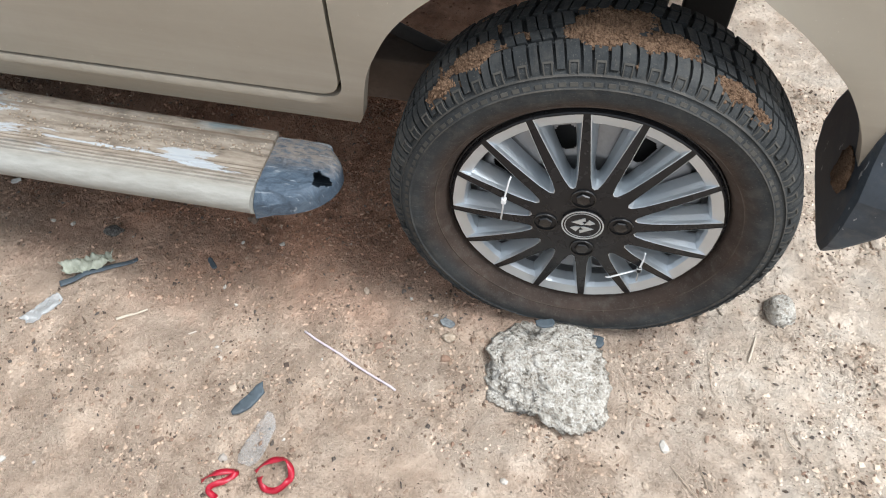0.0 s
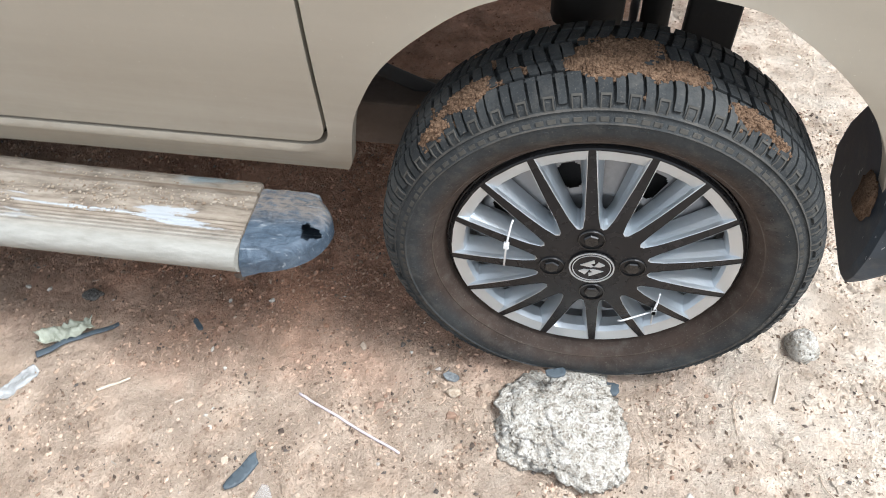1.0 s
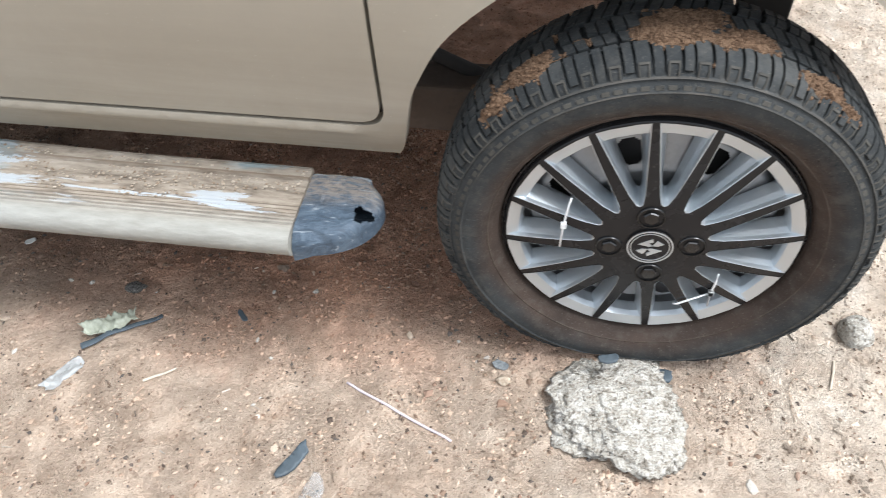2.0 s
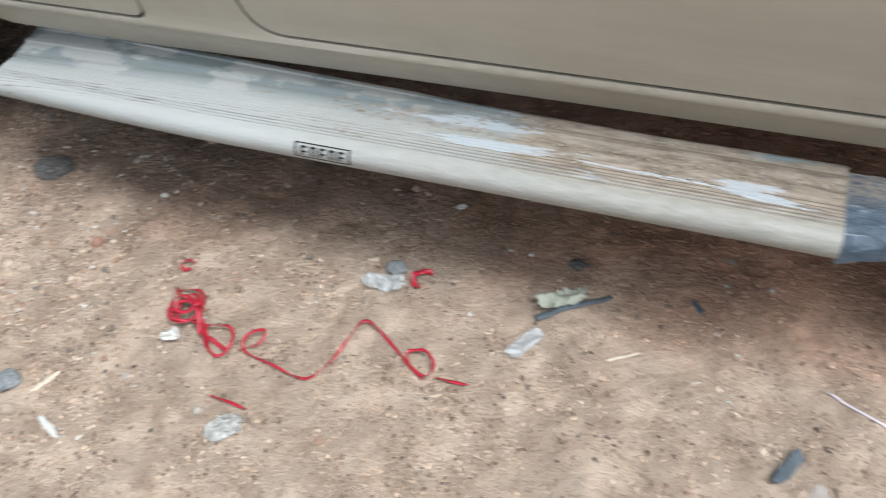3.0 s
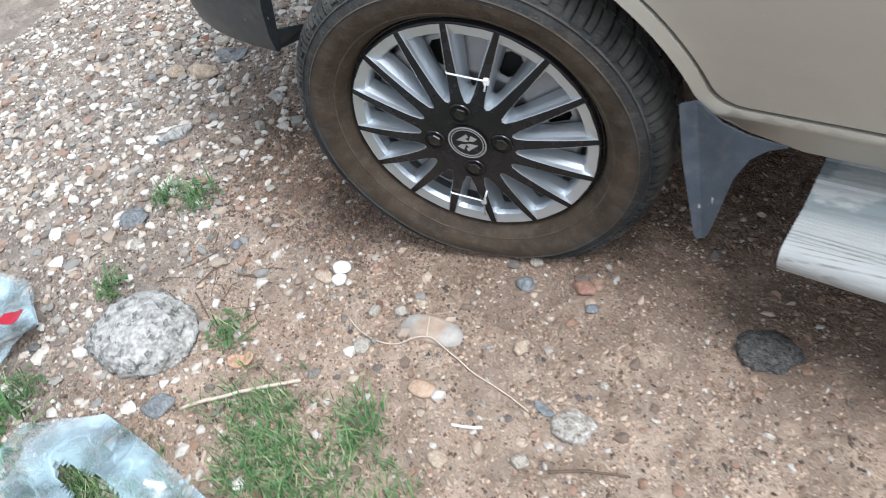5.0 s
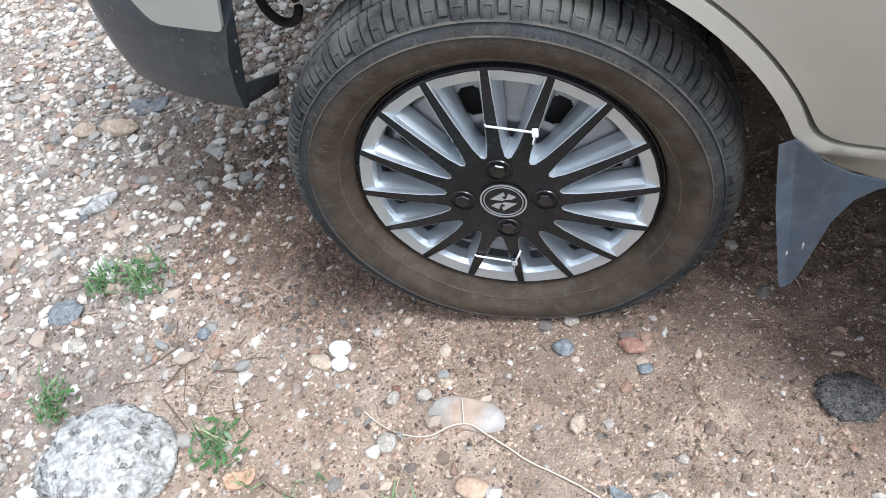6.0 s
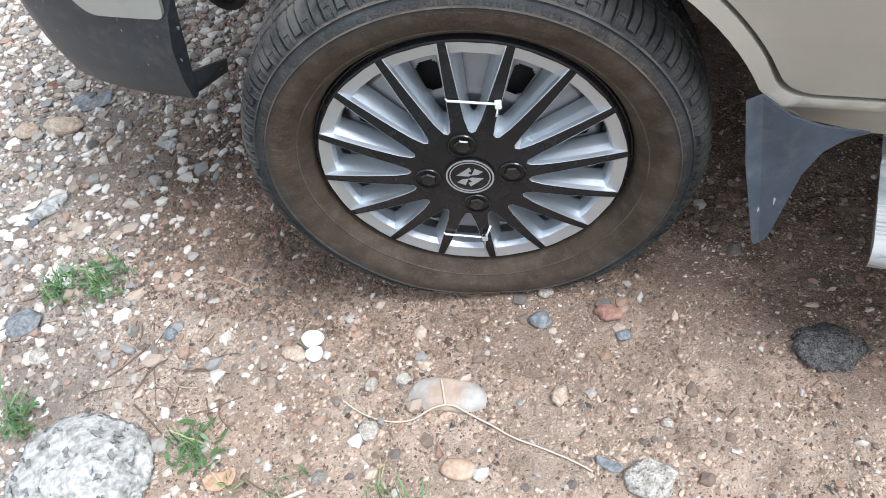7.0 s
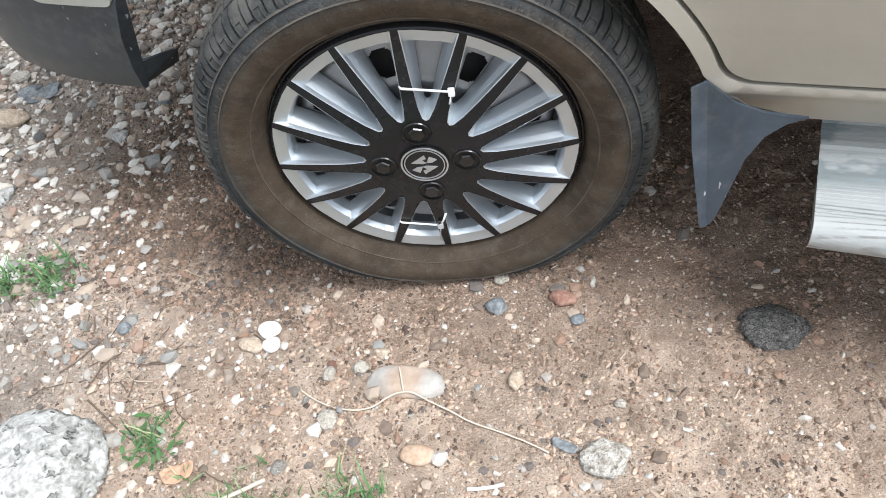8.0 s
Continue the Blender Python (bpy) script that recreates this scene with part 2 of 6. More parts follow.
def m_board():
    k = Mat("worn cream board paint", 0.5, 0.0)
    n = k.noise(5, 5, 0.6, 0.5, stretch=(0.55, 2.2, 2.2))
    f = k.noise(60, 4, 0.65, stretch=(0.35, 1.5, 1.5))
    y, x = k.axis("Y"), k.axis("X")
    tread = k.mask(y, -0.045, -0.005)
    aft = k.mask(x, 1.42, 1.85)
    dirt = k.math('MULTIPLY', k.mask(k.math('ADD', n, k.math('MULTIPLY', aft, 0.36)), 0.67, 0.72), tread)
    base = k.mix(k.mask(f, 0.3, 0.75), (0.222, 0.215, 0.188), (0.315, 0.308, 0.276))
    base = k.mix(k.math('MULTIPLY', k.mask(k.math('ADD', x, k.math('MULTIPLY', n, 0.4)), 2.0, 1.3), 0.7), base, (0.365, 0.385, 0.38))
    base = k.mix(k.math('MULTIPLY', k.math('MULTIPLY', k.mask(k.noise(9, 4, 0.6, stretch=(0.8, 1.4, 1)), 0.45, 0.50), 0.85), k.mask(y, 0.035, 0.065)), base, (0.165, 0.20, 0.205))
    base = k.mix(k.math('MULTIPLY', dirt, 0.88), base, k.ramp(f, [(0.3, (0.12, 0.092, 0.068)), (0.5, (0.245, 0.20, 0.152)), (0.72, (0.335, 0.29, 0.235))]))
    rib = k.math('FRACT', k.math('MULTIPLY', k.math('SUBTRACT', 0.027, y), 1 / 0.0074), 0.0)
    groove = k.math('MULTIPLY', k.mask(k.math('ABSOLUTE', k.math('SUBTRACT', rib, 0.72), 0.0), 0.20, 0.10), k.math('MULTIPLY', k.mask(y, -0.031, -0.029), k.math('MULTIPLY', k.mask(y, 0.034, 0.031), k.mask(y, 0.014, 0.008))))
    base = k.mix(k.math('MULTIPLY', groove, k.math('ADD', k.math('MULTIPLY', k.mask(k.math('ADD', f, k.math('MULTIPLY', aft, 0.3)), 0.45, 0.65), 0.65), 0.06)), base, (0.085, 0.065, 0.048))
    seam = k.mask(k.math('ABSOLUTE', k.math('SUBTRACT', y, k.math('ADD', k.math('MULTIPLY', f, 0.006), 0.063)), 0.0), 0.006, 0.001)
    base = k.mix(k.math('MULTIPLY', seam, k.math('ADD', k.math('MULTIPLY', aft, 0.6), 0.2)), base, (0.13, 0.095, 0.065))
    chips = k.mask(k.noise(15, 5, 0.65, 0.4, stretch=(0.22, 2.0, 1.5)), 0.60, 0.612)
    base = k.mix(k.math('MULTIPLY', k.math('MULTIPLY', chips, tread), aft), base, (0.40, 0.425, 0.44))
    for cx, cy, rx, ry in ((1.960, 0.010, 0.050, 0.017), (1.575, 0.012, 0.11, 0.012), (1.50, 0.055, 0.12, 0.010), (2.02, -0.006, 0.05, 0.007)):
        away = k.math('ADD', k.math('POWER', k.math('MULTIPLY', k.math('SUBTRACT', x, cx), 1 / rx), 2.0), k.math('POWER', k.math('MULTIPLY', k.math('SUBTRACT', y, cy), 1 / ry), 2.0))
        bare = k.mask(k.math('ADD', away, k.math('MULTIPLY', k.math('SUBTRACT', k.noise(34, 6, 0.75, 0.3, stretch=(0.35, 2.4, 1)), 0.5), 7.0)), 1.0, 0.7)
        base = k.mix(k.math('MULTIPLY', bare, 0.75), base, (0.38, 0.42, 0.45))
    k.color(base)
    k.rough(k.mask(k.math('ADD', dirt, k.math('MULTIPLY', f, 0.3)), -1.0, 0.9))
    k.bump(f, 0.002, 0.7).bump(dirt, 0.0015, 0.7).bump(k.noise(240, 4, 0.7), 0.001, 0.6)
    return k.m


def m_cap():
    k = Mat("weathered blue grey plastic", 0.55)
    n = k.noise(30, 6, 0.7, 0.9, stretch=(0.7, 1.9, 1.2))
    f = k.noise(120, 5, 0.7, 0.4, stretch=(0.5, 1.6, 1.0))
    base = k.ramp(n, [(0.28, (0.018, 0.028, 0.040)), (0.5, (0.050, 0.074, 0.104)), (0.74, (0.115, 0.152, 0.19))])
    z = k.mask(k.axis("Z"), 0.285, 0.300)
    inner = k.mask(k.math('ADD', k.axis("Y"), k.math('MULTIPLY', n, 0.05)), 0.035, 0.075)
    worn = k.math('MULTIPLY', z, k.math('MULTIPLY', inner, k.mask(f, 0.36, 0.56)))
    base = k.mix(k.math('MULTIPLY', worn, 0.85), base, (0.225, 0.19, 0.155))
    scratch = k.mask(k.noise(70, 3, 0.6, 0.2, stretch=(0.25, 3.0, 1.0)), 0.62, 0.68)
    base = k.mix(k.math('MULTIPLY', scratch, 0.6), base, (0.28, 0.31, 0.335))
    k.color(base)
    k.bump(n, 0.003, 0.9).bump(f, 0.002, 0.8)
    return k.m


def m_rock(name, a, b, c, scale=40, disp=0.004, pits=0.0):
    k = Mat(name, 0.95, spec=0.2)
    n = k.noise(scale, 6, 0.7, 0.2)
    v = k.noise(scale * 4, 3, 0.6)
    k.color(k.mix(k.mask(v, 0.4, 0.62), k.ramp(n, [(0.3, a), (0.52, b), (0.72, c)]), k.ramp(n, [(0.35, b), (0.6, c)])))
    k.bump(n, disp, 0.9).bump(v, disp * 0.4, 0.8)
    if pits:
        hole = k.mask(k.noise(scale * 1.7, 3, 0.55), 0.60, 0.66)
        k.color(k.mix(k.math('MULTIPLY', hole, pits), k.p.inputs["Base Color"].links[0].from_socket, a))
        k.bump(k.math('SUBTRACT', 1.0, hole), disp, 0.8)
    return k.m


def m_gravel(name, cols):
    k = Mat(name, 0.92, spec=0.25)
    g = k.node("ShaderNodeNewGeometry")
    n = k.node("ShaderNodeValToRGB")
    n.color_ramp.interpolation = 'CONSTANT'
    e = n.color_ramp.elements
    while len(e) < len(cols):
        e.new(0.5)
    for i, (el, c) in enumerate(zip(e, cols)):
        el.position, el.color = i / len(cols), (*c, 1)
    k.link(g.outputs["Random Per Island"], n.inputs[0])
    f = k.noise(130, 4, 0.65)
    k.color(k.mix(k.mask(f, 0.45, 0.75), n.outputs[0], k.mix(0.4, n.outputs[0], (0.28, 0.20, 0.14))))
    k.bump(f, 0.002, 0.8)
    return k.m


def m_grass():
    k = Mat("grass blades", 0.6, spec=0.3)
    g = k.node("ShaderNodeNewGeometry")
    k.color(k.ramp(g.outputs["Random Per Island"], [(0.0, (0.048, 0.105, 0.038)), (0.5, (0.098, 0.195, 0.070)), (0.82, (0.170, 0.280, 0.115)), (1.0, (0.36, 0.33, 0.20))]))
    k.p.inputs["Subsurface Weight"].default_value = 0.0
    return k.m


def m_bag():
    k = Mat("clear plastic film", 0.22, spec=0.7)
    n = k.noise(6, 3, 0.55, 0.8)
    k.color(k.ramp(n, [(0.38, (0.40, 0.60, 0.66)), (0.6, (0.52, 0.70, 0.77)), (0.72, (0.68, 0.80, 0.87))]))
    crease = k.math('ABSOLUTE', k.math('SUBTRACT', k.noise(7, 1.5, 0.4, 1.2), 0.5), 0.0)
    ply = k.math('ADD', k.math('MULTIPLY', k.mask(n, 0.44, 0.62), 0.42), k.math('MULTIPLY', k.mask(crease, 0.02, 0.004), 0.16))
    k.link(k.math('ADD', ply, 0.11), k.p.inputs["Alpha"])
    k.bump(k.mask(crease, 0.05, 0.0), 0.002, 0.5)
    shine = k.node("ShaderNodeBsdfGlossy", Roughness=0.11)
    fres = k.node("ShaderNodeFresnel", IOR=1.42)
    mixed = k.node("ShaderNodeMixShader")
    k.link(fres.outputs[0], mixed.inputs[0])
    k.link(k.p.outputs[0], mixed.inputs[1])
    k.link(shine.outputs[0], mixed.inputs[2])
    k.link(mixed.outputs[0], k.t.nodes["Material Output"].inputs["Surface"])
    return k.m


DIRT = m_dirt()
PAINT = m_paint()
TYRE_R, TYRE_F = m_tyre(False), m_tyre(True)
RUBBED = m_plain("rubbed dusty rubber", (0.064, 0.061, 0.054), 0.85, 0, 0.5, 25, 0.0004, 0.2)
BOARD, CAP = m_board(), m_cap()
BLACK_GLOSS = m_plain("black cover plastic", (0.013, 0.013, 0.014), 0.26, 0, 0.3, 20, 0.0002, 0.28)
SILVER = m_plain("silver cover paint", (0.58, 0.62, 0.65), 0.40, 0.85, 0.02, 8, 0.0)
STEEL = m_plain("grey steel rim", (0.27, 0.275, 0.28), 0.45, 0.4, 0.22, 14, 0.0006)
BLACK = m_plain("black underbody", (0.028, 0.026, 0.025), 0.8, 0, 0.4, 18, 0.001)
LUG_GLOSS = m_plain("glossy black plastic", (0.008, 0.008, 0.008), 0.22, 0, 0.3, 20, 0.0001, 0.6)
UNDER = m_plain("dusty underbody metal", (0.10, 0.075, 0.058), 0.85, 0, 0.4, 12, 0.001)


def m_scuffed(name, col, rough):
    """Dull plastic with dust, pale nicks and short scratches."""
    k = Mat(name, rough, 0.0, 0.4)
    n = k.noise(14, 5, 0.65, 0.3)
    nick = k.mask(k.noise(120, 2, 0.5, 0.0, stretch=(1.0, 1.0, 0.3)), 0.715, 0.73)
    dust = k.mask(k.noise(38, 5, 0.7), 0.5, 0.8)
    base = k.ramp(n, [(0.3, tuple(c * 0.7 for c in col)), (0.7, tuple(c * 1.3 for c in col))])
    base = k.mix(k.math('MULTIPLY', dust, 0.35), base, (0.16, 0.15, 0.135))
    k.color(k.mix(k.math('MULTIPLY', nick, 0.7), base, (0.42, 0.43, 0.43)))
    k.rough(k.math('ADD', k.math('MULTIPLY', n, 0.3), rough - 0.15))
    k.bump(k.noise(420, 2, 0.5), 0.0004, 0.5).bump(n, 0.001, 0.4)
    return k.m


FLAP = m_scuffed("blue grey mud flap plastic", (0.045, 0.058, 0.073), 0.55)
BUMPER = m_scuffed("dark bumper plastic", (0.029, 0.035, 0.040), 0.42)
INSERT = m_plain("pale grey bumper paint", (0.36, 0.37, 0.33), 0.42, 0.2, 0.08, 8, 0.0003)
TIE = m_plain("white nylon", (0.75, 0.76, 0.76), 0.4, 0, 0.05, 60, 0.0001)
MUD = m_rock("dried mud", (0.050, 0.030, 0.019), (0.14, 0.085, 0.052), (0.23, 0.15, 0.095), 110, 0.006)
CONCRETE = m_rock("pale concrete", (0.23, 0.195, 0.15), (0.50, 0.455, 0.385), (0.75, 0.72, 0.66), 62, 0.016, 0.75)
GRANITE = m_rock("grey granite", (0.12, 0.12, 0.105), (0.30, 0.295, 0.27), (0.49, 0.485, 0.46), 30, 0.007, 0.6)
DARKSTONE = m_rock("dark grey stone", (0.042, 0.040, 0.038), (0.125, 0.12, 0.112), (0.31, 0.295, 0.27), 120, 0.014, 0.8)
BLUESTONE = m_rock("blue grey stone", (0.085, 0.092, 0.096), (0.145, 0.157, 0.162), (0.25, 0.262, 0.262), 50, 0.002)
WHITESTONE = m_rock("whitish stone", (0.21, 0.17, 0.13), (0.36, 0.325, 0.27), (0.48, 0.455, 0.40), 70, 0.006)
CHALK = m_rock("chalk white stone", (0.29, 0.255, 0.21), (0.42, 0.39, 0.34), (0.51, 0.485, 0.44), 2.2, 0.12)
TANSTONE = m_rock("tan stone", (0.24, 0.18, 0.125), (0.36, 0.285, 0.21), (0.51, 0.435, 0.345), 60, 0.004)
ORANGE = m_rock("orange stone", (0.33, 0.22, 0.145), (0.41, 0.295, 0.205), (0.47, 0.365, 0.275), 40, 0.001)
BRICK = m_rock("brick red stone", (0.17, 0.09, 0.064), (0.25, 0.135, 0.10), (0.33, 0.21, 0.16), 60, 0.002)
RUBBER = m_plain("dark blue grey rubber", (0.055, 0.072, 0.085), 0.6, 0, 0.4, 60, 0.001)
RED = m_plain("red ribbon", (0.33, 0.006, 0.022), 0.38, 0, 0.25, 50, 0.0003)
STRAW = m_plain("pale straw", (0.50, 0.43, 0.34), 0.7, 0, 0.2, 60, 0.0006)
PLASTIC_W = m_plain("white plastic", (0.64, 0.64, 0.61), 0.45, 0, 0.06, 30, 0.0005)
LILAC = m_plain("pale lilac straw", (0.52, 0.455, 0.48), 0.45, 0, 0.1, 30, 0.0003)
DRYSTEM = m_plain("dry stem", (0.36, 0.28, 0.205), 0.8, 0, 0.3, 60, 0.0006)
TWIG = m_plain("brown twig", (0.12, 0.085, 0.06), 0.85, 0, 0.35, 60, 0.001)
FILM_W = m_plain("milky film", (0.46, 0.455, 0.42), 0.35, 0, 0.14, 40, 0.002)
WRAP = m_plain("faded wrapper", (0.30, 0.315, 0.25), 0.5, 0, 0.4, 60, 0.002)
LEAF = m_plain("weed leaves", (0.055, 0.125, 0.035), 0.5, 0, 0.35, 40, 0.0006)
DRYLEAF = m_plain("dry leaf", (0.42, 0.265, 0.17), 0.7, 0, 0.3, 40, 0.001)
GRASS, BAG = m_grass(), m_bag()
FILM_C = m_plain("thin grey film", (0.42, 0.44, 0.44), 0.3, 0, 0.2, 40, 0.002)
FILM_B = m_plain("blue grey film", (0.10, 0.145, 0.165), 0.3, 0, 0.25, 40, 0.002)
FILM_C.node_tree.nodes["Principled BSDF"].inputs["Alpha"].default_value = 0.62
FILM_D = m_plain("clear grey film", (0.42, 0.44, 0.44), 0.3, 0, 0.2, 40, 0.002)
FILM_D.node_tree.nodes["Principled BSDF"].inputs["Alpha"].default_value = 0.30
FINE = m_gravel("fine gravel chips", [(0.46, 0.43, 0.38), (0.38, 0.335, 0.28), (0.50, 0.475, 0.43), (0.27, 0.22, 0.175), (0.33, 0.31, 0.28), (0.42, 0.37, 0.31), (0.13, 0.105, 0.085), (0.53, 0.505, 0.46), (0.34, 0.29, 0.24)])
GRAVEL = m_gravel("mixed gravel", [(0.49, 0.46, 0.41), (0.55, 0.525, 0.47), (0.36, 0.32, 0.27), (0.32, 0.265, 0.21), (0.57, 0.545, 0.49), (0.25, 0.205, 0.165), (0.46, 0.41, 0.345), (0.29, 0.275, 0.245), (0.52, 0.485, 0.42), (0.36, 0.295, 0.23), (0.16, 0.14, 0.12), (0.27, 0.19, 0.145), (0.225, 0.225, 0.21), (0.60, 0.575, 0.525)])

PEBBLE = m_gravel("mixed pebbles", [(0.47, 0.44, 0.39), (0.25, 0.165, 0.12), (0.36, 0.29, 0.225), (0.15, 0.115, 0.09), (0.46, 0.435, 0.39), (0.30, 0.21, 0.155), (0.12, 0.105, 0.095), (0.44, 0.36, 0.28), (0.24, 0.155, 0.11), (0.33, 0.30, 0.265)])
CRUMB = m_dirt(True)
DRYEARTH = m_gravel("dry earth bits", [(0.30, 0.245, 0.185), (0.26, 0.205, 0.15), (0.34, 0.285, 0.22), (0.22, 0.165, 0.12), (0.38, 0.33, 0.265)])
REDCLOD = m_gravel("red earth clods", [(0.30, 0.175, 0.115), (0.24, 0.135, 0.088), (0.36, 0.225, 0.155), (0.19, 0.11, 0.075), (0.42, 0.28, 0.20)])
BITS = m_gravel("dark crumbs", [(0.075, 0.056, 0.045), (0.14, 0.098, 0.070), (0.205, 0.14, 0.10), (0.08, 0.07, 0.062), (0.13, 0.095, 0.070), (0.24, 0.155, 0.11)])
GRIT = m_gravel("mixed crumbs", [(0.46, 0.42, 0.36), (0.075, 0.06, 0.05), (0.46, 0.365, 0.285), (0.42, 0.315, 0.235), (0.50, 0.41, 0.33), (0.40, 0.30, 0.22), (0.20, 0.145, 0.11), (0.46, 0.36, 0.275), (0.52, 0.46, 0.39), (0.36, 0.26, 0.19), (0.10, 0.08, 0.07), (0.24, 0.15, 0.105), (0.44, 0.33, 0.245), (0.40, 0.30, 0.225)])


# ---- builders ----
def mesh_of(name, verts, faces, material, smooth=False):
    me = bpy.data.meshes.new(name)
    me.from_pydata([tuple(v) for v in verts], [], faces)
    me.materials.append(material)
    if smooth:
        me.polygons.foreach_set("use_smooth", [True] * len(me.polygons))
    me.update()
    return me


def from_bm(name, bm, material, smooth=False):
    bmesh.ops.recalc_face_normals(bm, faces=bm.faces)
    me = bpy.data.meshes.new(name)
    bm.to_mesh(me)
    bm.free()
    me.materials.append(material)
    if smooth:
        me.polygons.foreach_set("use_smooth", [True] * len(me.polygons))
    return me


def part(name, me, parent, m=None, label=""):
    ob = new(name, me)
    ob.parent = parent
    if m is not None:
        ob.matrix_basis = m
    return tagged(ob, label)


def thing(name, me, label, category, m=None, group="", kind=""):
    ob = new(name, me)
    if m is not None:
        ob.matrix_basis = m
    return tagged(ob, label, category, group, kind)


def bm_box(bm, lo, hi, m=None):
    vs = [bm.verts.new((x, y, z)) for x in (lo[0], hi[0]) for y in (lo[1], hi[1]) for z in (lo[2], hi[2])]
    for f in ((0, 1, 3, 2), (4, 6, 7, 5), (0, 4, 5, 1), (2, 3, 7, 6), (0, 2, 6, 4), (1, 5, 7, 3)):
        bm.faces.new([vs[i] for i in f])
    if m is not None:
        bmesh.ops.transform(bm, matrix=m, verts=vs)
    return vs


def box_mesh(name, lo, hi, material, bevel=0.0, m=None):
    bm = bmesh.new()
    bm_box(bm, lo, hi, m)
    if bevel:
        bmesh.ops.bevel(bm, geom=bm.edges[:], offset=bevel, segments=2, profile=0.5, affect='EDGES')
    return from_bm(name, bm, material)


def catmull(pts, n=6, closed=False):
    pts = [Vector(p) for p in pts]
    out = []
    k = len(pts)
    for i in range(k if closed else k - 1):
        a, b, c, d = (pts[(i + j) % k] if closed else pts[min(max(i + j, 0), k - 1)] for j in (-1, 0, 1, 2))
        for s in range(n):
            t = s / n
            out.append(0.5 * (2 * b + (c - a) * t + (2 * a - 5 * b + 4 * c - d) * t * t + (3 * b - a - 3 * c + d) * t ** 3))
    if not closed:
        out.append(pts[-1])
    return out


def tube(name, pts, radius, material, sides=8, flat=1.0, taper=1.0):
    """A rod along pts, round or flattened."""
    pts = [Vector(p) for p in pts]
    verts, faces = [], []
    for i, p in enumerate(pts):
        d = (pts[min(i + 1, len(pts) - 1)] - pts[max(i - 1, 0)]).normalized()
        s = d.cross((0, 0, 1))
        s = s.normalized() if s.length > 1e-4 else Vector((1, 0, 0))
        u = s.cross(d)
        r = radius * (1 + (taper - 1) * i / (len(pts) - 1))
        for j in range(sides):
            a = 2 * math.pi * j / sides
            verts.append(p + s * (r * math.cos(a)) + u * (r * flat * math.sin(a)))
    for i in range(len(pts) - 1):
        for j in range(sides):
            a, b = i * sides + j, i * sides + (j + 1) % sides
            faces.append((a, b, b + sides, a + sides))
    faces.append(tuple(range(sides))[::-1])
    faces.append(tuple(range(len(verts) - sides, len(verts))))
    return mesh_of(name, verts, faces, material, True)


def ribbon(name, pts, width, material, thick=0.0008, stand=0.5):
    """A flat band along pts that leans between lying and standing on its edge."""
    pts = [Vector(p) for p in pts]
    verts, faces = [], []
    for i, p in enumerate(pts):
        d = (pts[min(i + 1, len(pts) - 1)] - pts[max(i - 1, 0)]).normalized()
        s = d.cross((0, 0, 1)).normalized()
        lean = stand + 0.5 * math.sin(i * 0.55)
        w = (s * math.cos(lean) + Vector((0, 0, 1)) * math.sin(lean)) * width * 0.5
        n = d.cross(w).normalized() * thick
        c = p + Vector((0, 0, abs(w.z) + thick))
        verts += [c - w - n, c + w - n, c + w + n, c - w + n]
    for i in range(len(pts) - 1):
        for j in range(4):
            a, b = 4 * i + j, 4 * i + (j + 1) % 4
            faces.append((a, b, b + 4, a + 4))
    faces += [(3, 2, 1, 0), tuple(range(len(verts) - 4, len(verts)))]
    return mesh_of(name, verts, faces, material, True)


def ico(sub=2):
    bm = bmesh.new()
    bmesh.ops.create_icosphere(bm, subdivisions=sub, radius=1.0)
    v = [p.co.copy() for p in bm.verts]
    f = [tuple(x.index for x in fc.verts) for fc in bm.faces]
    bm.free()
    return v, f


ICO = {s: ico(s) for s in (1, 2, 3, 4, 5)}
ICO[0] = ([Vector(p) for p in ((1, 0, 0), (-1, 0, 0), (0, 1, 0), (0, -1, 0), (0, 0, 1), (0, 0, -1))], [(0, 2, 4), (2, 1, 4), (1, 3, 4), (3, 0, 4), (2, 0, 5), (1, 2, 5), (3, 1, 5), (0, 3, 5)])


def rock_mesh(name, size, material, seed, sub=3, rough=0.35, facet=0.0, smooth=True, spike=0.0):
    """A lump of stone of half sizes (x, y, z), its flat foot at z = 0."""
    verts, faces = ICO[sub]
    rnd = random.Random(seed)
    planes = [(Vector((rnd.gauss(0, 1), rnd.gauss(0, 1), rnd.gauss(0, 1))).normalized(), rnd.uniform(0.62, 0.9)) for _ in range(9)]
    out = []
    off = Vector((seed * 3.1, seed * 1.7, seed * 0.9))
    for v in verts:
        p = v.copy()
        for n, d in planes:
            over = p.dot(n) - d
            if over > 0:
                p -= n * over * (0.45 + facet)
        h = noise.noise(v * 1.3 + off) * rough + noise.noise(v * 3.3 + off) * rough * 0.4 + noise.noise(v * 8 + off) * rough * 0.2
        if spike:
            h += spike * (abs(noise.noise(v * 9 + off)) + abs(noise.noise(v * 17 + off)) * 0.7 - 0.3)
        if sub > 3:
            h += noise.noise(v * 19 + off) * rough * 0.13 + noise.noise(v * 37 + off) * rough * 0.07
        p *= 1 + h
        out.append(Vector((p.x * size[0], p.y * size[1], max(p.z * size[2] + size[2] * 0.62, -0.004))))
    return mesh_of(name, out, faces, material, smooth)


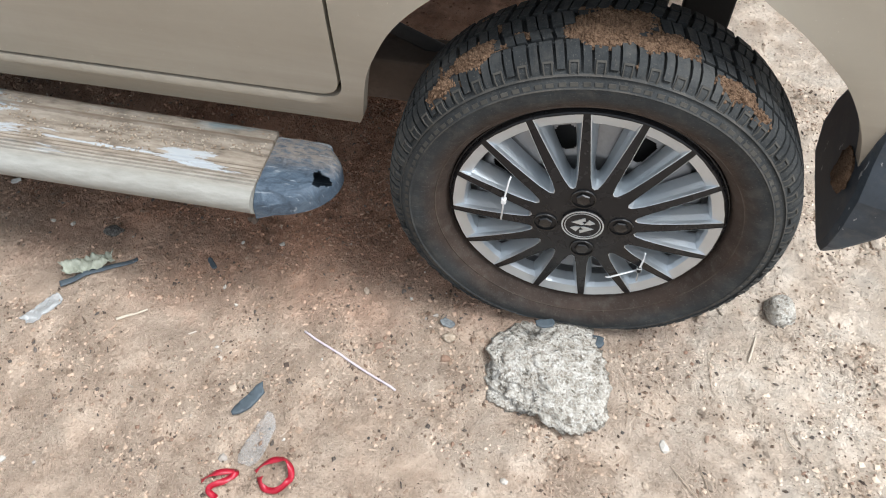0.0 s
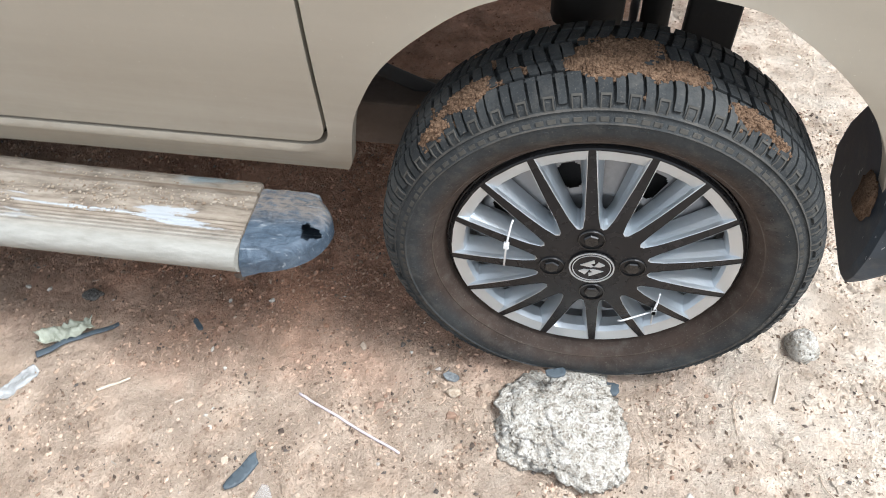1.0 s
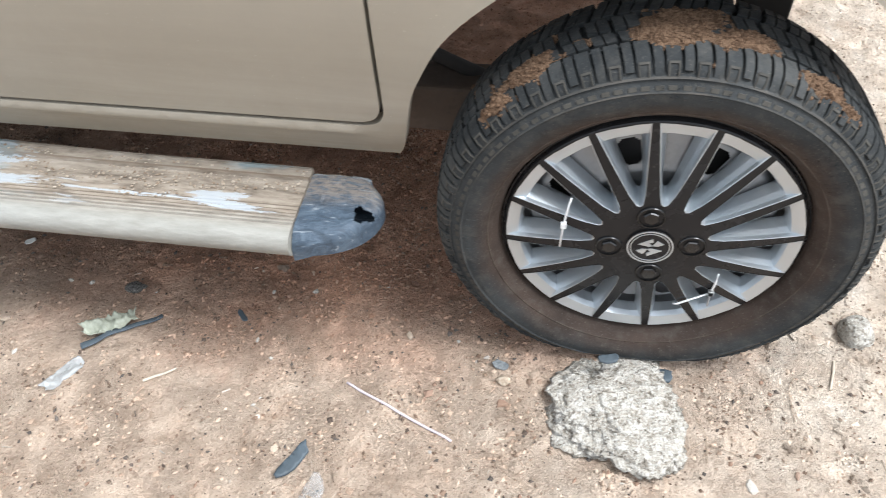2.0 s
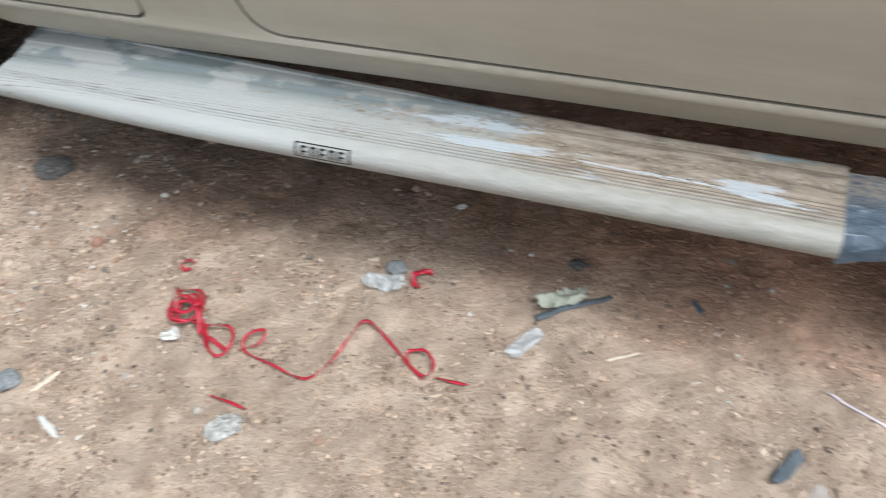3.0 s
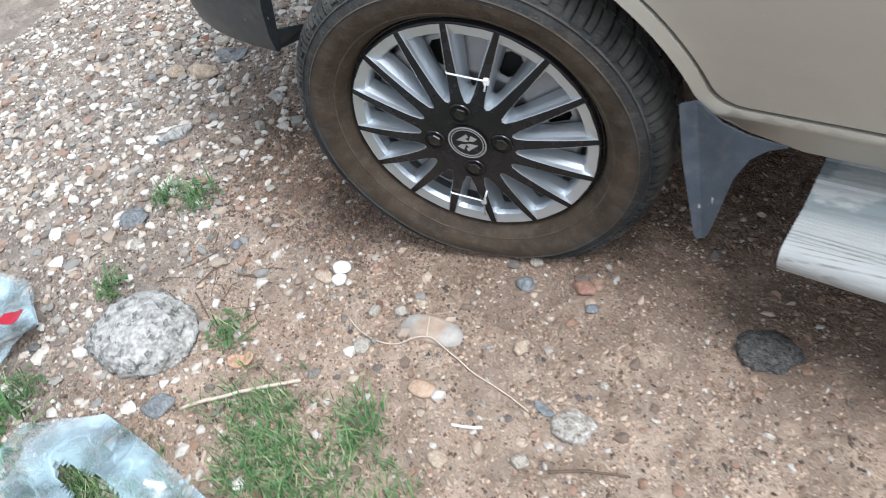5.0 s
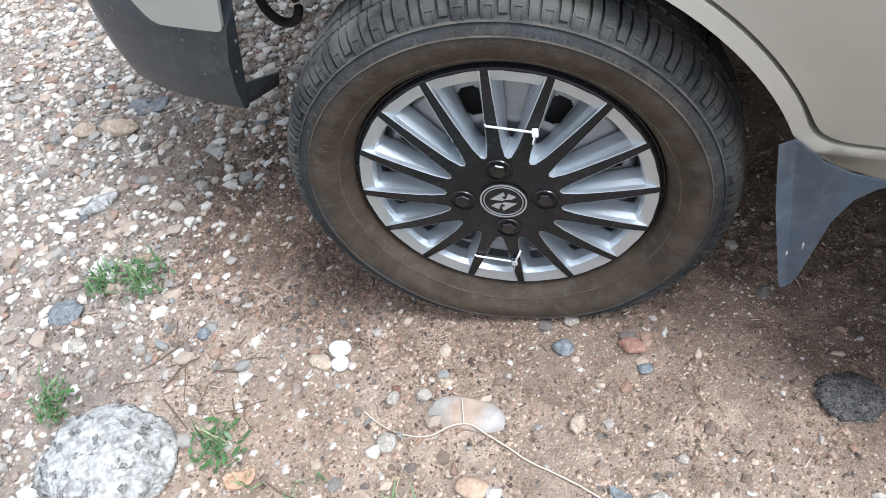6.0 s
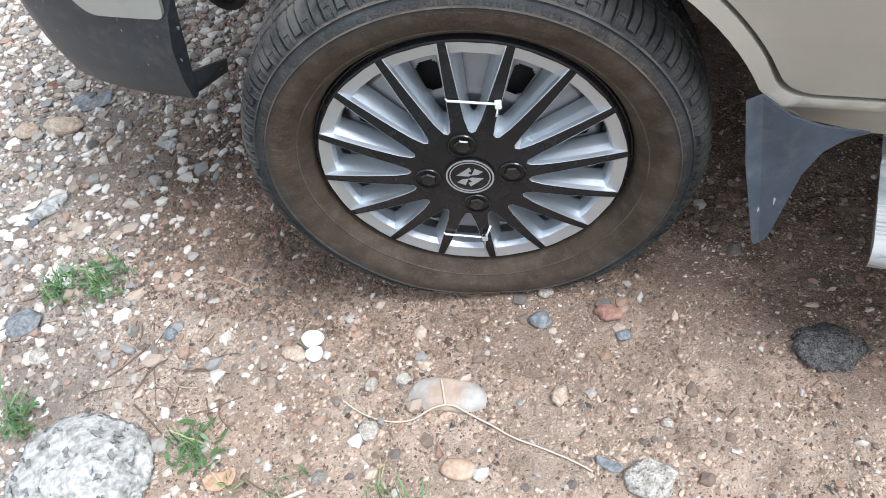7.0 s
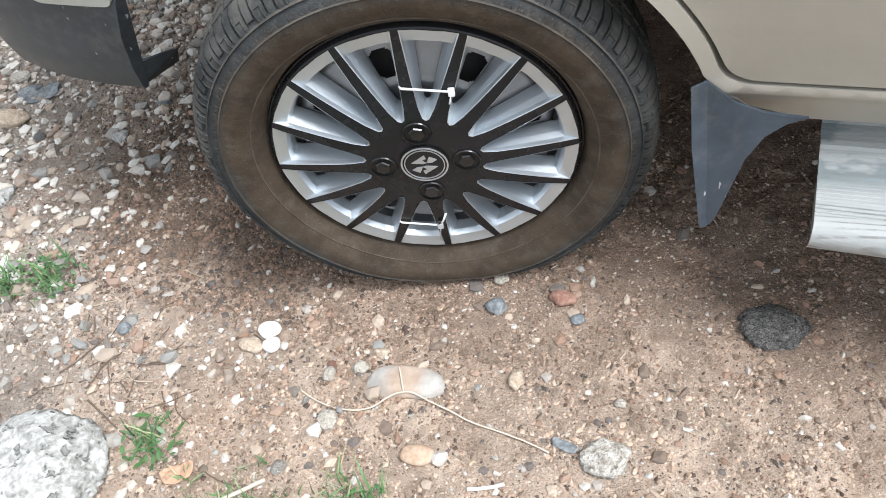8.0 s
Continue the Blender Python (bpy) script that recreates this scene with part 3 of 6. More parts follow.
def sheet_from_outline(outline, step, y_of, depth=0.0, extra=()):
    """Vertices and faces of a plate filling a flat outline of (u, v), bent by y_of(u, v), its rim turned in by depth."""
    from mathutils.geometry import delaunay_2d_cdt
    dense = []
    for i, a in enumerate(outline):
        b = outline[(i + 1) % len(outline)]
        k = max(1, int(math.dist(a, b) / (step * 1.2)))
        dense += [Vector((a[0] + (b[0] - a[0]) * j / k, a[1] + (b[1] - a[1]) * j / k)) for j in range(k)]
    n = len(dense)

    def inside(p):
        c = False
        for i in range(n):
            a, b = dense[i], dense[i - 1]
            if (a.y > p[1]) != (b.y > p[1]) and p[0] < (b.x - a.x) * (p[1] - a.y) / (b.y - a.y) + a.x:
                c = not c
        return c

    us, vs = [p.x for p in dense], [p.y for p in dense]
    inner = []
    cloud = np.array([(p.x, p.y) for p in dense])
    for u in np.arange(min(us) + step * 0.5, max(us), step):
        for v in np.arange(min(vs) + step * 0.5, max(vs), step):
            if np.min(np.abs(cloud - (u, v)).sum(1)) > step * 0.5 and inside((u, v)):
                inner.append(Vector((float(u), float(v))))
    if extra:
        inner = [p for p in inner if min(abs(p.x - q[0]) + abs(p.y - q[1]) for q in extra) > 0.012]
        inner += [Vector(q) for q in extra if np.min(np.abs(cloud - q).sum(1)) > 0.004 and inside(q)]
    co, _, tri, *_ = delaunay_2d_cdt(dense + inner, [], [list(range(n))], 1, 1e-6)
    verts = [(p.x, y_of(p.x, p.y), p.y) for p in co]
    faces = [tuple(t) for t in tri]
    if depth:
        edge = {}
        for t in faces:
            for a, b in zip(t, t[1:] + t[:1]):
                edge[(a, b)] = 1
        rim = [e for e in edge if (e[1], e[0]) not in edge]
        back = {}
        for a, b in rim:
            for i in (a, b):
                if i not in back:
                    back[i] = len(verts)
                    x, y, z = verts[i]
                    verts.append((x, y + depth, z))
        faces += [(b, a, back[a], back[b]) for a, b in rim]
    return verts, faces


def plate(name, outline, y_of, material, step=0.03, depth=0.02, extra=()):
    v, f = sheet_from_outline(outline, step, y_of, depth, extra)
    me = mesh_of(name, v, f, material)
    bm = bmesh.new()
    bm.from_mesh(me)
    bmesh.ops.recalc_face_normals(bm, faces=bm.faces)
    bm.to_mesh(me)
    bm.free()
    for p in me.polygons:
        p.use_smooth = True
    me.set_sharp_from_angle(angle=radians(40))
    return me


# ---- the ground ----
def ground_height(x, y):
    """Soft lumps of trodden dirt, heaped a little where the wheels have sunk in."""
    p = Vector((x, y, 0.0))
    h = 0.012 * noise.noise(p * 1.1) + 0.006 * noise.noise(p * 4.0 + Vector((7, 3, 0))) + 0.0042 * noise.noise(p * 13.0) + 0.0040 * noise.noise(p * 31.0) + 0.0024 * noise.noise(p * 66.0)
    near = max(math.exp(-((x - cx) ** 2 + (y - 0.1) ** 2) / 0.05) for cx in (0.0, 2.616))
    sunk = max(math.exp(-((x - cx) ** 2 / 0.045 + (y - 0.10) ** 2 / 0.016)) for cx in (0.0, 2.616))
    return h * (1 - 0.7 * near) + 0.002 * near - 0.002 + 0.034 * sunk


def axis_steps(lo, hi, fine_lo, fine_hi, step):
    mid = list(np.arange(fine_lo, fine_hi + step * 0.5, step))
    out, s, x = [], step, fine_lo
    while x > lo:
        s *= 1.35
        x -= s
        out.append(max(x, lo))
    left = out[::-1]
    out, s, x = [], step, mid[-1]
    while x < hi:
        s *= 1.35
        x += s
        out.append(min(x, hi))
    return [float(v) for v in left + mid + out]


def build_ground():
    xs = axis_steps(-900, 900, -1.7, 3.7, 0.0075)
    ys = axis_steps(-900, 900, -1.15, 1.25, 0.0075)
    verts = [(x, y, ground_height(x, y) if abs(x) < 12 and abs(y) < 12 else 0.0) for y in ys for x in xs]
    w = len(xs)
    faces = [(j * w + i, j * w + i + 1, (j + 1) * w + i + 1, (j + 1) * w + i) for j in range(len(ys) - 1) for i in range(w - 1)]
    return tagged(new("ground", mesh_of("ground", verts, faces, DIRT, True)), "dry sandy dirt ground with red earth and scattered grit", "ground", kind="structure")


ground = build_ground()

# ---- the car ----
WB = 2.616
car = tagged(new("car"), "champagne beige van with dusty sills parked on dirt", "car")
car.empty_display_size = 0.2


def side_y(x, z):
    """How far in the flank lies at a height: tucked in at the sill, fullest at the waist."""
    if z < 0.40:
        y = 0.078 + (0.40 - z) * 0.50
    elif z < 0.75:
        y = 0.078 - 0.040 * math.sin((z - 0.40) / 0.35 * math.pi / 2)
    else:
        y = 0.038 + 0.16 * max(0.0, z - 0.85) ** 1.3
    nose = max(0.0, -0.36 - x)
    tail = max(0.0, x - 3.1)
    return y + 0.9 * nose ** 2 + 0.35 * tail ** 2


def flare(x, z, cx, r):
    """The rolled lip round a wheel arch."""
    d = math.hypot(x - cx, z - 0.30) - r
    return -0.010 * math.exp(-(d / 0.018) ** 2) if z > 0.36 else 0.0


def flank_y(x, z):
    return side_y(x, z) + flare(x, z, 0.0, 0.364) + flare(x, z, 2.62, 0.405) * 0.4 + sill_roll(x, z)


def sill_roll(x, z):
    """The rounded top edge of the sill under the doors."""
    return -0.007 * math.exp(-((z - door_low(x) + 0.014) / 0.011) ** 2) * (1.0 if 0.30 < x < 2.2 else 0.0)


def door_low(x):
    return 0.409 + 0.006 * (x - 0.5)


TOP = 1.02


def arc(cx, cz, r, a0, a1, n):
    return [(cx + r * math.cos(radians(a0 + (a1 - a0) * i / n)), cz + r * math.sin(radians(a0 + (a1 - a0) * i / n))) for i in range(n + 1)]


def corner(p, a, b, r, n=6):
    """A rounded corner at p between the ways to a and to b."""
    p, a, b = Vector(p), Vector(a), Vector(b)
    s, e = p + (a - p).normalized() * r, p + (b - p).normalized() * r
    return [tuple((1 - t) ** 2 * s + 2 * t * (1 - t) * p + t * t * e) for t in (i / n for i in range(n + 1))]


def door_front_outline(g):
    front = [(x, z) for x, z in arc(0, 0.30, 0.383 + g, 62, 26, 12)]
    low = door_low(0.4) + g
    return ([(0.165 + g, TOP)] + [(0.168 + g, 0.66)] + front[1:] + corner((0.370 + g, low), (0.3455 + g, low + 0.0525), (0.6, low), 0.030)
            + corner((0.892 - g, low + 0.002), (0.6, low), (0.892 - g, 0.6), 0.030) + [(0.888 - g, TOP)])


def door_rear_outline(g):
    lo, hi = door_low(1.2) + g, door_low(2.2) + g
    return ([(1.098 + g, TOP), (1.100 + g, 0.60)] + corner((1.122 + g, lo), (1.105 + g, 0.56), (1.5, lo), 0.065)
            + corner((2.226 - g, hi), (1.8, hi), (2.231 - g, 0.6), 0.036) + [(2.229 - g, TOP)])


rear_arch = [(2.236, 0.335), (2.251, 0.374), (2.268, 0.468), (2.286, 0.518), (2.318, 0.578), (2.371, 0.633), (2.440, 0.681), (2.535, 0.709), (2.63, 0.716),
             (2.736, 0.6995), (2.777, 0.678), (2.817, 0.651), (2.860, 0.615), (2.907, 0.567), (2.952, 0.495), (2.978, 0.425), (2.994, 0.36)]
rear_arch = [tuple(p) for p in catmull(rear_arch, 4)]
front_arch = arc(0, 0.30, 0.362, 132, 20, 34)


def flank_outline():
    gap = -0.0025
    low = [(2.236, 0.340), (1.8, 0.337), (1.2, 0.326), (0.8, 0.314), (0.47, 0.318), (0.40, 0.345)]
    d1, d2 = door_front_outline(gap), door_rear_outline(gap)
    tail = [(3.22, TOP), (3.22, 0.50), (3.18, 0.44), (3.02, 0.40), (2.999, 0.352)]
    nose = [(-0.275, 0.59), (-0.34, 0.605), (-0.66, 0.61), (-0.70, 0.80), (-0.62, TOP)]
    return nose + d1 + d2 + tail + rear_arch[::-1] + low + front_arch[::-1]


part("body_side", plate("body_side", flank_outline(), flank_y, PAINT, 0.028, 0.026,
     [(0.32 + 0.02 * i, door_low(0.32 + 0.02 * i) - d) for i in range(95) for d in (0.008, 0.013, 0.018, 0.024, 0.032, 0.042, 0.056)]), car, label="dusty beige metal flank with sill")
fd = part("front_door", plate("front_door", door_front_outline(0.0032), flank_y, PAINT, 0.03, 0.026), car)
rd = part("rear_door", plate("rear_door", door_rear_outline(0.0032), flank_y, PAINT, 0.03, 0.026), car)


def body_shell():
    """The hidden rest of the van: upper body, far side, nose and tail as one closed skin over an open underside."""
    ring = []
    for x, roof, inset in ((-0.72, 1.05, 0.16), (-0.60, 1.10, 0.07), (-0.25, 1.45, 0.06), (0.25, 1.72, 0.06), (1.2, 1.78, 0.05), (2.4, 1.78, 0.05), (3.05, 1.72, 0.06), (3.22, 1.30, 0.09)):
        near, far = side_y(x, TOP) + 0.0, 1.56 - side_y(x, TOP)
        r = inset + 0.14
        ring.append([(x, near, TOP - 0.003), (x, near + 0.06, (TOP + roof) / 2), (x, near + r, roof - 0.03), (x, near + r + 0.12, roof),
                     (x, far - r - 0.12, roof), (x, far - r, roof - 0.03), (x, far - 0.06, (TOP + roof) / 2), (x, far, TOP - 0.003), (x, far, 0.86), (x, far + 0.01, 0.74)])
    verts = [p for r in ring for p in r]
    k = len(ring[0])
    faces = [(i * k + j, i * k + j + 1, (i + 1) * k + j + 1, (i + 1) * k + j) for i in range(len(ring) - 1) for j in range(k - 1)]
    faces += [tuple(range(k)), tuple(range((len(ring) - 1) * k, len(ring) * k))[::-1]]
    bm = bmesh.new()
    vs = [bm.verts.new(v) for v in verts]
    for f in faces:
        bm.faces.new([vs[i] for i in f])
    return from_bm("upper_body", bm, PAINT, True)


part("upper_body", body_shell(), car)
part("tail_panel", box_mesh("tail_panel", (3.205, 0.052, 0.70), (3.245, 1.508, 1.04), PAINT, 0.012), car)


def underbody():
    """Floor pan with open wheel wells, and the dark inner structure behind the door gaps."""
    bm = bmesh.new()
    for lo, hi in (((0.40, 0.135, 0.345), (2.20, 1.44, 0.375)), ((0.40, 0.105, 0.36), (2.215, 0.135, 0.98)), ((-0.66, 0.46, 0.42), (0.40, 1.10, 0.45)),
                   ((2.20, 0.50, 0.74), (3.20, 1.06, 0.77)), ((-0.42, 0.42, 0.45), (0.40, 0.44, 0.98)), ((2.20, 0.50, 0.74), (3.02, 0.52, 0.98)),
                   ((-0.42, 0.09, 0.80), (0.40, 0.42, 0.82)), ((2.20, 0.09, 0.82), (3.02, 0.50, 0.84)), ((0.39, 0.105, 0.36), (0.41, 0.42, 0.82)),
                   ((2.195, 0.125, 0.40), (2.215, 0.50, 0.84))):
        bm_box(bm, lo, hi)
    return from_bm("floor_pan", bm, UNDER)


part("floor_pan", underbody(), car, label="dusty brown underbody metal")
rail = part("chassis_rail", box_mesh("chassis_rail", (2.02, 0.215, 0.300), (2.38, 0.29, 0.388), UNDER, 0.006), car, label="brown dusty steel rail")
part("leaf_spring", tube("leaf_spring", catmull([(2.12, 0.33, 0.40), (2.40, 0.31, 0.315), (2.62, 0.31, 0.285), (2.78, 0.31, 0.29)], 6), 0.026, BLACK, 8, 0.5), car)
part("shock_absorber", tube("shock_absorber", [(2.68, 0.34, 0.36), (2.672, 0.36, 0.82)], 0.022, BLACK, 14), car)
part("bump_stop", tube("bump_stop", [(2.575, 0.35, 0.485), (2.575, 0.35, 0.52), (2.575, 0.35, 0.82)], 0.056, BLACK, 14), car)
part("spring_hanger", box_mesh("spring_hanger", (2.722, 0.33, 0.38), (2.800, 0.355, 0.82), BLACK, 0.004), car)
part("pale_pipe", tube("pale_pipe", [(2.648, 0.36, 0.44), (2.642, 0.36, 0.82)], 0.007, STEEL, 8), car)
part("brake_cable", tube("brake_cable", catmull([(2.20, 0.22, 0.485), (2.284, 0.25, 0.42), (2.40, 0.28, 0.345)], 5), 0.012, BLACK, 8), car)
part("axle", tube("axle", [(WB, 0.16, 0.30), (WB, 1.40, 0.30)], 0.045, BLACK, 14), car)
part("front_axle", tube("front_axle", [(0, 0.16, 0.30), (0, 1.40, 0.30)], 0.035, BLACK, 12), car)
part("tow_hook", tube("tow_hook", [Vector((-0.432 + 0.036 * math.cos(a), 0.2, 0.452 + 0.044 * math.sin(a))) for a in np.linspace(0, 6.0, 18)], 0.008, BLACK, 8), car)


# ---- wheels ----
def tyre_mesh(name, material, hairs):
    """A treaded tyre round the y axis, its outer side towards -y, pressed flat at the foot."""
    prof = [(0.203, 0.050), (0.2118, 0.040), (0.2155, 0.026), (0.2215, 0.012), (0.2300, 0.0035), (0.2315, 0.0016), (0.2332, 0.0020), (0.244, -0.0052), (0.254, -0.0092), (0.268, -0.009), (0.270, -0.0105),
            (0.273, -0.0075), (0.284, -0.002), (0.2855, -0.004), (0.288, 0.001), (0.296, 0.010), (0.302, 0.022), (0.305, 0.040), (0.3055, 0.095),
            (0.305, 0.155), (0.300, 0.178), (0.284, 0.194), (0.25, 0.204), (0.21, 0.195), (0.196, 0.17)]
    wall_r, wall_y = [p[0] for p in prof[:12]], [p[1] for p in prof[:12]]
    n = 120
    verts, faces = [], []
    for i in range(n):
        a = 2 * math.pi * i / n
        verts += [(r * math.cos(a), y, r * math.sin(a)) for r, y in prof]
    k = len(prof)
    faces += [(i * k + j, i * k + j + 1, ((i + 1) % n) * k + j + 1, ((i + 1) % n) * k + j) for i in range(n) for j in range(k - 1)]

    split = len(faces)
    marks = []

    def block(a0, a1, pts_in, pts_out):
        """A tread block between two angles; the rows run from edge to edge across the tread."""
        base = len(verts)
        m = len(pts_in)
        for a in (a0, a1):
            verts.extend((r * math.cos(a + s), y, r * math.sin(a + s)) for r, y, s in pts_in)
            verts.extend((r * math.cos(a + s), y, r * math.sin(a + s)) for r, y, s in pts_out)
        for j in range(m - 1):
            p, q = base + j, base + 2 * m + j
            faces.append((p + m, p + m + 1, q + m + 1, q + m))
            faces.append((p, p + 1, p + m + 1, p + m))
            faces.append((q + 1, q, q + m, q + m + 1))
        for j in (0, m - 1):
            p, q = base + j, base + 2 * m + j
            faces.append((p, p + m, q + m, q) if j == 0 else (q, q + m, p + m, p))

    rnd = random.Random(4)
    count = 56
    shoulder = [(0.2800, -0.0008), (0.2905, 0.0045), (0.2985, 0.0135), (0.3035, 0.024), (0.3055, 0.040)]
    rise = ((0.0004, -0.0012), (0.0030, -0.0030), (0.0052, -0.0018), (0.0060, -0.0006), (0.0060, 0.0))

    def frame_bar(a0, a1, t0, t1):
        """A thin raised bar on a shoulder block, between two angles and two places down its slope."""
        pts = []
        for t in (t0, (t0 + t1) / 2, t1):
            j = min(int(t), 3)
            f = t - j
            pts.append(tuple((shoulder[j][q] + rise[j][q]) * (1 - f) + (shoulder[j + 1][q] + rise[j + 1][q]) * f for q in (0, 1)) + (0.0,))
        marks.append(len(faces))
        block(a0, a1, [(r - 0.001, y + 0.001, q) for r, y, q in pts], [(r + 0.0009, y - 0.0013, q) for r, y, q in pts])
        marks.append(len(faces))

    for i in range(count):
        a = 2 * math.pi * i / count
        w = 2 * math.pi / count
        wide = 0.80 + 0.05 * (i % 3 == 0) - 0.03 * (i % 5 == 0)
        rows = [
            [(0.306, 0.046, 0.10), (0.307, 0.070, 0.26)],
            [(0.3075, 0.078, 0.34), (0.3075, 0.112, 0.50)],
            [(0.307, 0.120, 0.26), (0.306, 0.146, 0.10)],
            [(0.3055, 0.152, 0.08), (0.301, 0.178, 0.0)],
        ]
        for row, h in zip(rows, (0.0062, 0.0065, 0.0062, 0.0060)):
            inner = [(r - 0.004, y, q * w) for r, y, q in row]
            outer = [(r + h + rnd.uniform(-0.0004, 0.0004), y, q * w) for r, y, q in row]
            block(a, a + w * wide * 0.47, inner, outer)
            block(a + w * wide * 0.55, a + w * wide, inner, outer)
        skew = (0.0, 0.0, 0.02, 0.06, 0.12)
        for s0, s1, short in ((0.02, 0.50, i % 2), (0.60, 0.90, 1 - i % 2)):
            k0 = 1 if short and s1 - s0 < 0.4 else 0
            inner = [(r - 0.004, y + 0.003, q * w) for (r, y), q in zip(shoulder[k0:], skew[k0:])]
            outer = [(r + dr, y + dy, q * w) for (r, y), (dr, dy), q in zip(shoulder[k0:], rise[k0:], skew[k0:])]
            block(a + w * s0, a + w * s1, inner, outer)
        for t0, t1, b0, b1 in ((0.25, 1.75, 0.07, 0.115), (0.25, 1.75, 0.40, 0.445), (0.25, 0.45, 0.115, 0.40), (1.55, 1.75, 0.115, 0.40)):
            frame_bar(a + w * b0, a + w * b1, t0, t1)
        for b0, b1 in ((0.10, 0.42), (0.58, 0.88)):
            marks.append(len(faces))
            block(a + w * b0, a + w * b1, [(0.2725, -0.0072, 0), (0.2775, -0.0050, 0)], [(0.2728, -0.0085, 0), (0.2778, -0.0064, 0)])
            marks.append(len(faces))
    # fine ribs moulded into the sidewall where the maker's marks sit
    for c0, c1, r0, r1 in ((0.05, 0.55, 0.236, 0.262), (1.05, 1.62, 0.240, 0.264), (2.6, 3.35, 0.240, 0.263)):
        for i in range(16):
            a = c0 + (c1 - c0) * i / 16
            if i % 4 != 3:
                block(a, a + (c1 - c0) / 16 * 0.55, [(r, float(np.interp(r, wall_r, wall_y)) + 0.001, 0) for r in (r0, (r0 + r1) / 2, r1)], [(r, float(np.interp(r, wall_r, wall_y)) - 0.0007, 0) for r in (r0 + 0.0004, (r0 + r1) / 2, r1 - 0.0004)])
    for i in range(hairs):
        a, r = rnd.uniform(0, 6.283), rnd.choice((0.214, 0.216, 0.232, 0.275))
        y0 = float(np.interp(r, wall_r, wall_y)) + 0.0005
        c, s, ln = math.cos(a), math.sin(a), rnd.uniform(0.004, 0.008)
        b = len(verts)
        t = 0.0005
        lean = rnd.uniform(-0.003, 0.003)
        verts += [(r * c - s * t, y0, r * s + c * t), (r * c + s * t, y0, r * s - c * t), (r * c, y0, r * s + 2 * t), (r * c - s * lean, y0 - ln, r * s + c * lean + 0.001)]
        faces += [(b, b + 1, b + 3), (b + 1, b + 2, b + 3), (b + 2, b, b + 3)]
    raised = {i for a, b in zip(marks[::2], marks[1::2]) for i in range(a, b)}
    return verts, faces, split, raised


def tyre(parent, material, foot, turn, hairs=46):
    verts, faces, split, raised = tyre_mesh("tyre", material, hairs)
    c, s = math.cos(turn), math.sin(turn)
    out = []
    for x, y, z in verts:
        y = y if y < 0.03 else 0.03 + (y - 0.03) * 0.80
        x, z = x * c - z * s, x * s + z * c
        if z < -foot:
            press = -foot - z
            y += -0.05 * press if y < 0.095 else 0.25 * press
            z = -foot + press * 0.04
        elif z < -foot + 0.08:
            bulge = 0.002 * math.exp(-((z + foot - 0.03) / 0.03) ** 2)
            y += -bulge if y < 0.06 else (bulge if y > 0.13 else 0)
        out.append((x, y, z))
    made = []
    for name, some in (("tyre", faces[:split]), ("tread", [f for i, f in enumerate(faces) if i >= split and i not in raised]), ("raised_edging", [faces[i] for i in sorted(raised)])):
        bm = bmesh.new()
        vs = {i: bm.verts.new(out[i]) for i in sorted({i for f in some for i in f})}
        for f in some:
            bm.faces.new([vs[i] for i in f])
        me = from_bm(name, bm, RUBBED if name == "raised_edging" and material is TYRE_R else material, True)
        me.set_sharp_from_angle(angle=radians(32))
        made.append(part(name, me, parent))
    tagged(made[0], "dusty black rubber tyre with moulded sidewall")
    tagged(made[1], "worn rubber tread blocks", kind="stuff")
    tagged(made[2], "rubbed raised bars and frames on the tyre", kind="stuff")
    return made[0]


def face_y(r):
    """The cover's face: a shallow dome, deepest at the rim."""
    return 0.016 * max(0.0, (r - 0.07) / 0.13) ** 1.5


SPOKES = 16


def window_loop(inset, r_in, r_out, lift, n=7):
    """One window between two spokes, centred on angle 0, as a loop of (x, y, z)."""
    half = math.pi / SPOKES
    side = []
    for i in range(n + 1):
        r = r_in + (r_out - r_in) * i / n
        w = r * math.tan(half) - (0.0056 + 0.0044 * (0.2020 - r) / 0.12) - inset * (0.0030 + 0.070 * (r - 0.085))
        if i == 0:
            w *= 0.70
        side.append((r, max(w, 0.0012)))
    tip = [(r_in - 0.0030, 0.0)]
    right = [(r * 1.0, w) for r, w in side]
    top = [(r_out + 0.002, side[-1][1] * t) for t in (0.5, 0.0, -0.5)]
    left = [(r, -w) for r, w in side[::-1]]
    return [(x, face_y(math.hypot(x, z)) + lift, z) for x, z in tip + right + top + left]


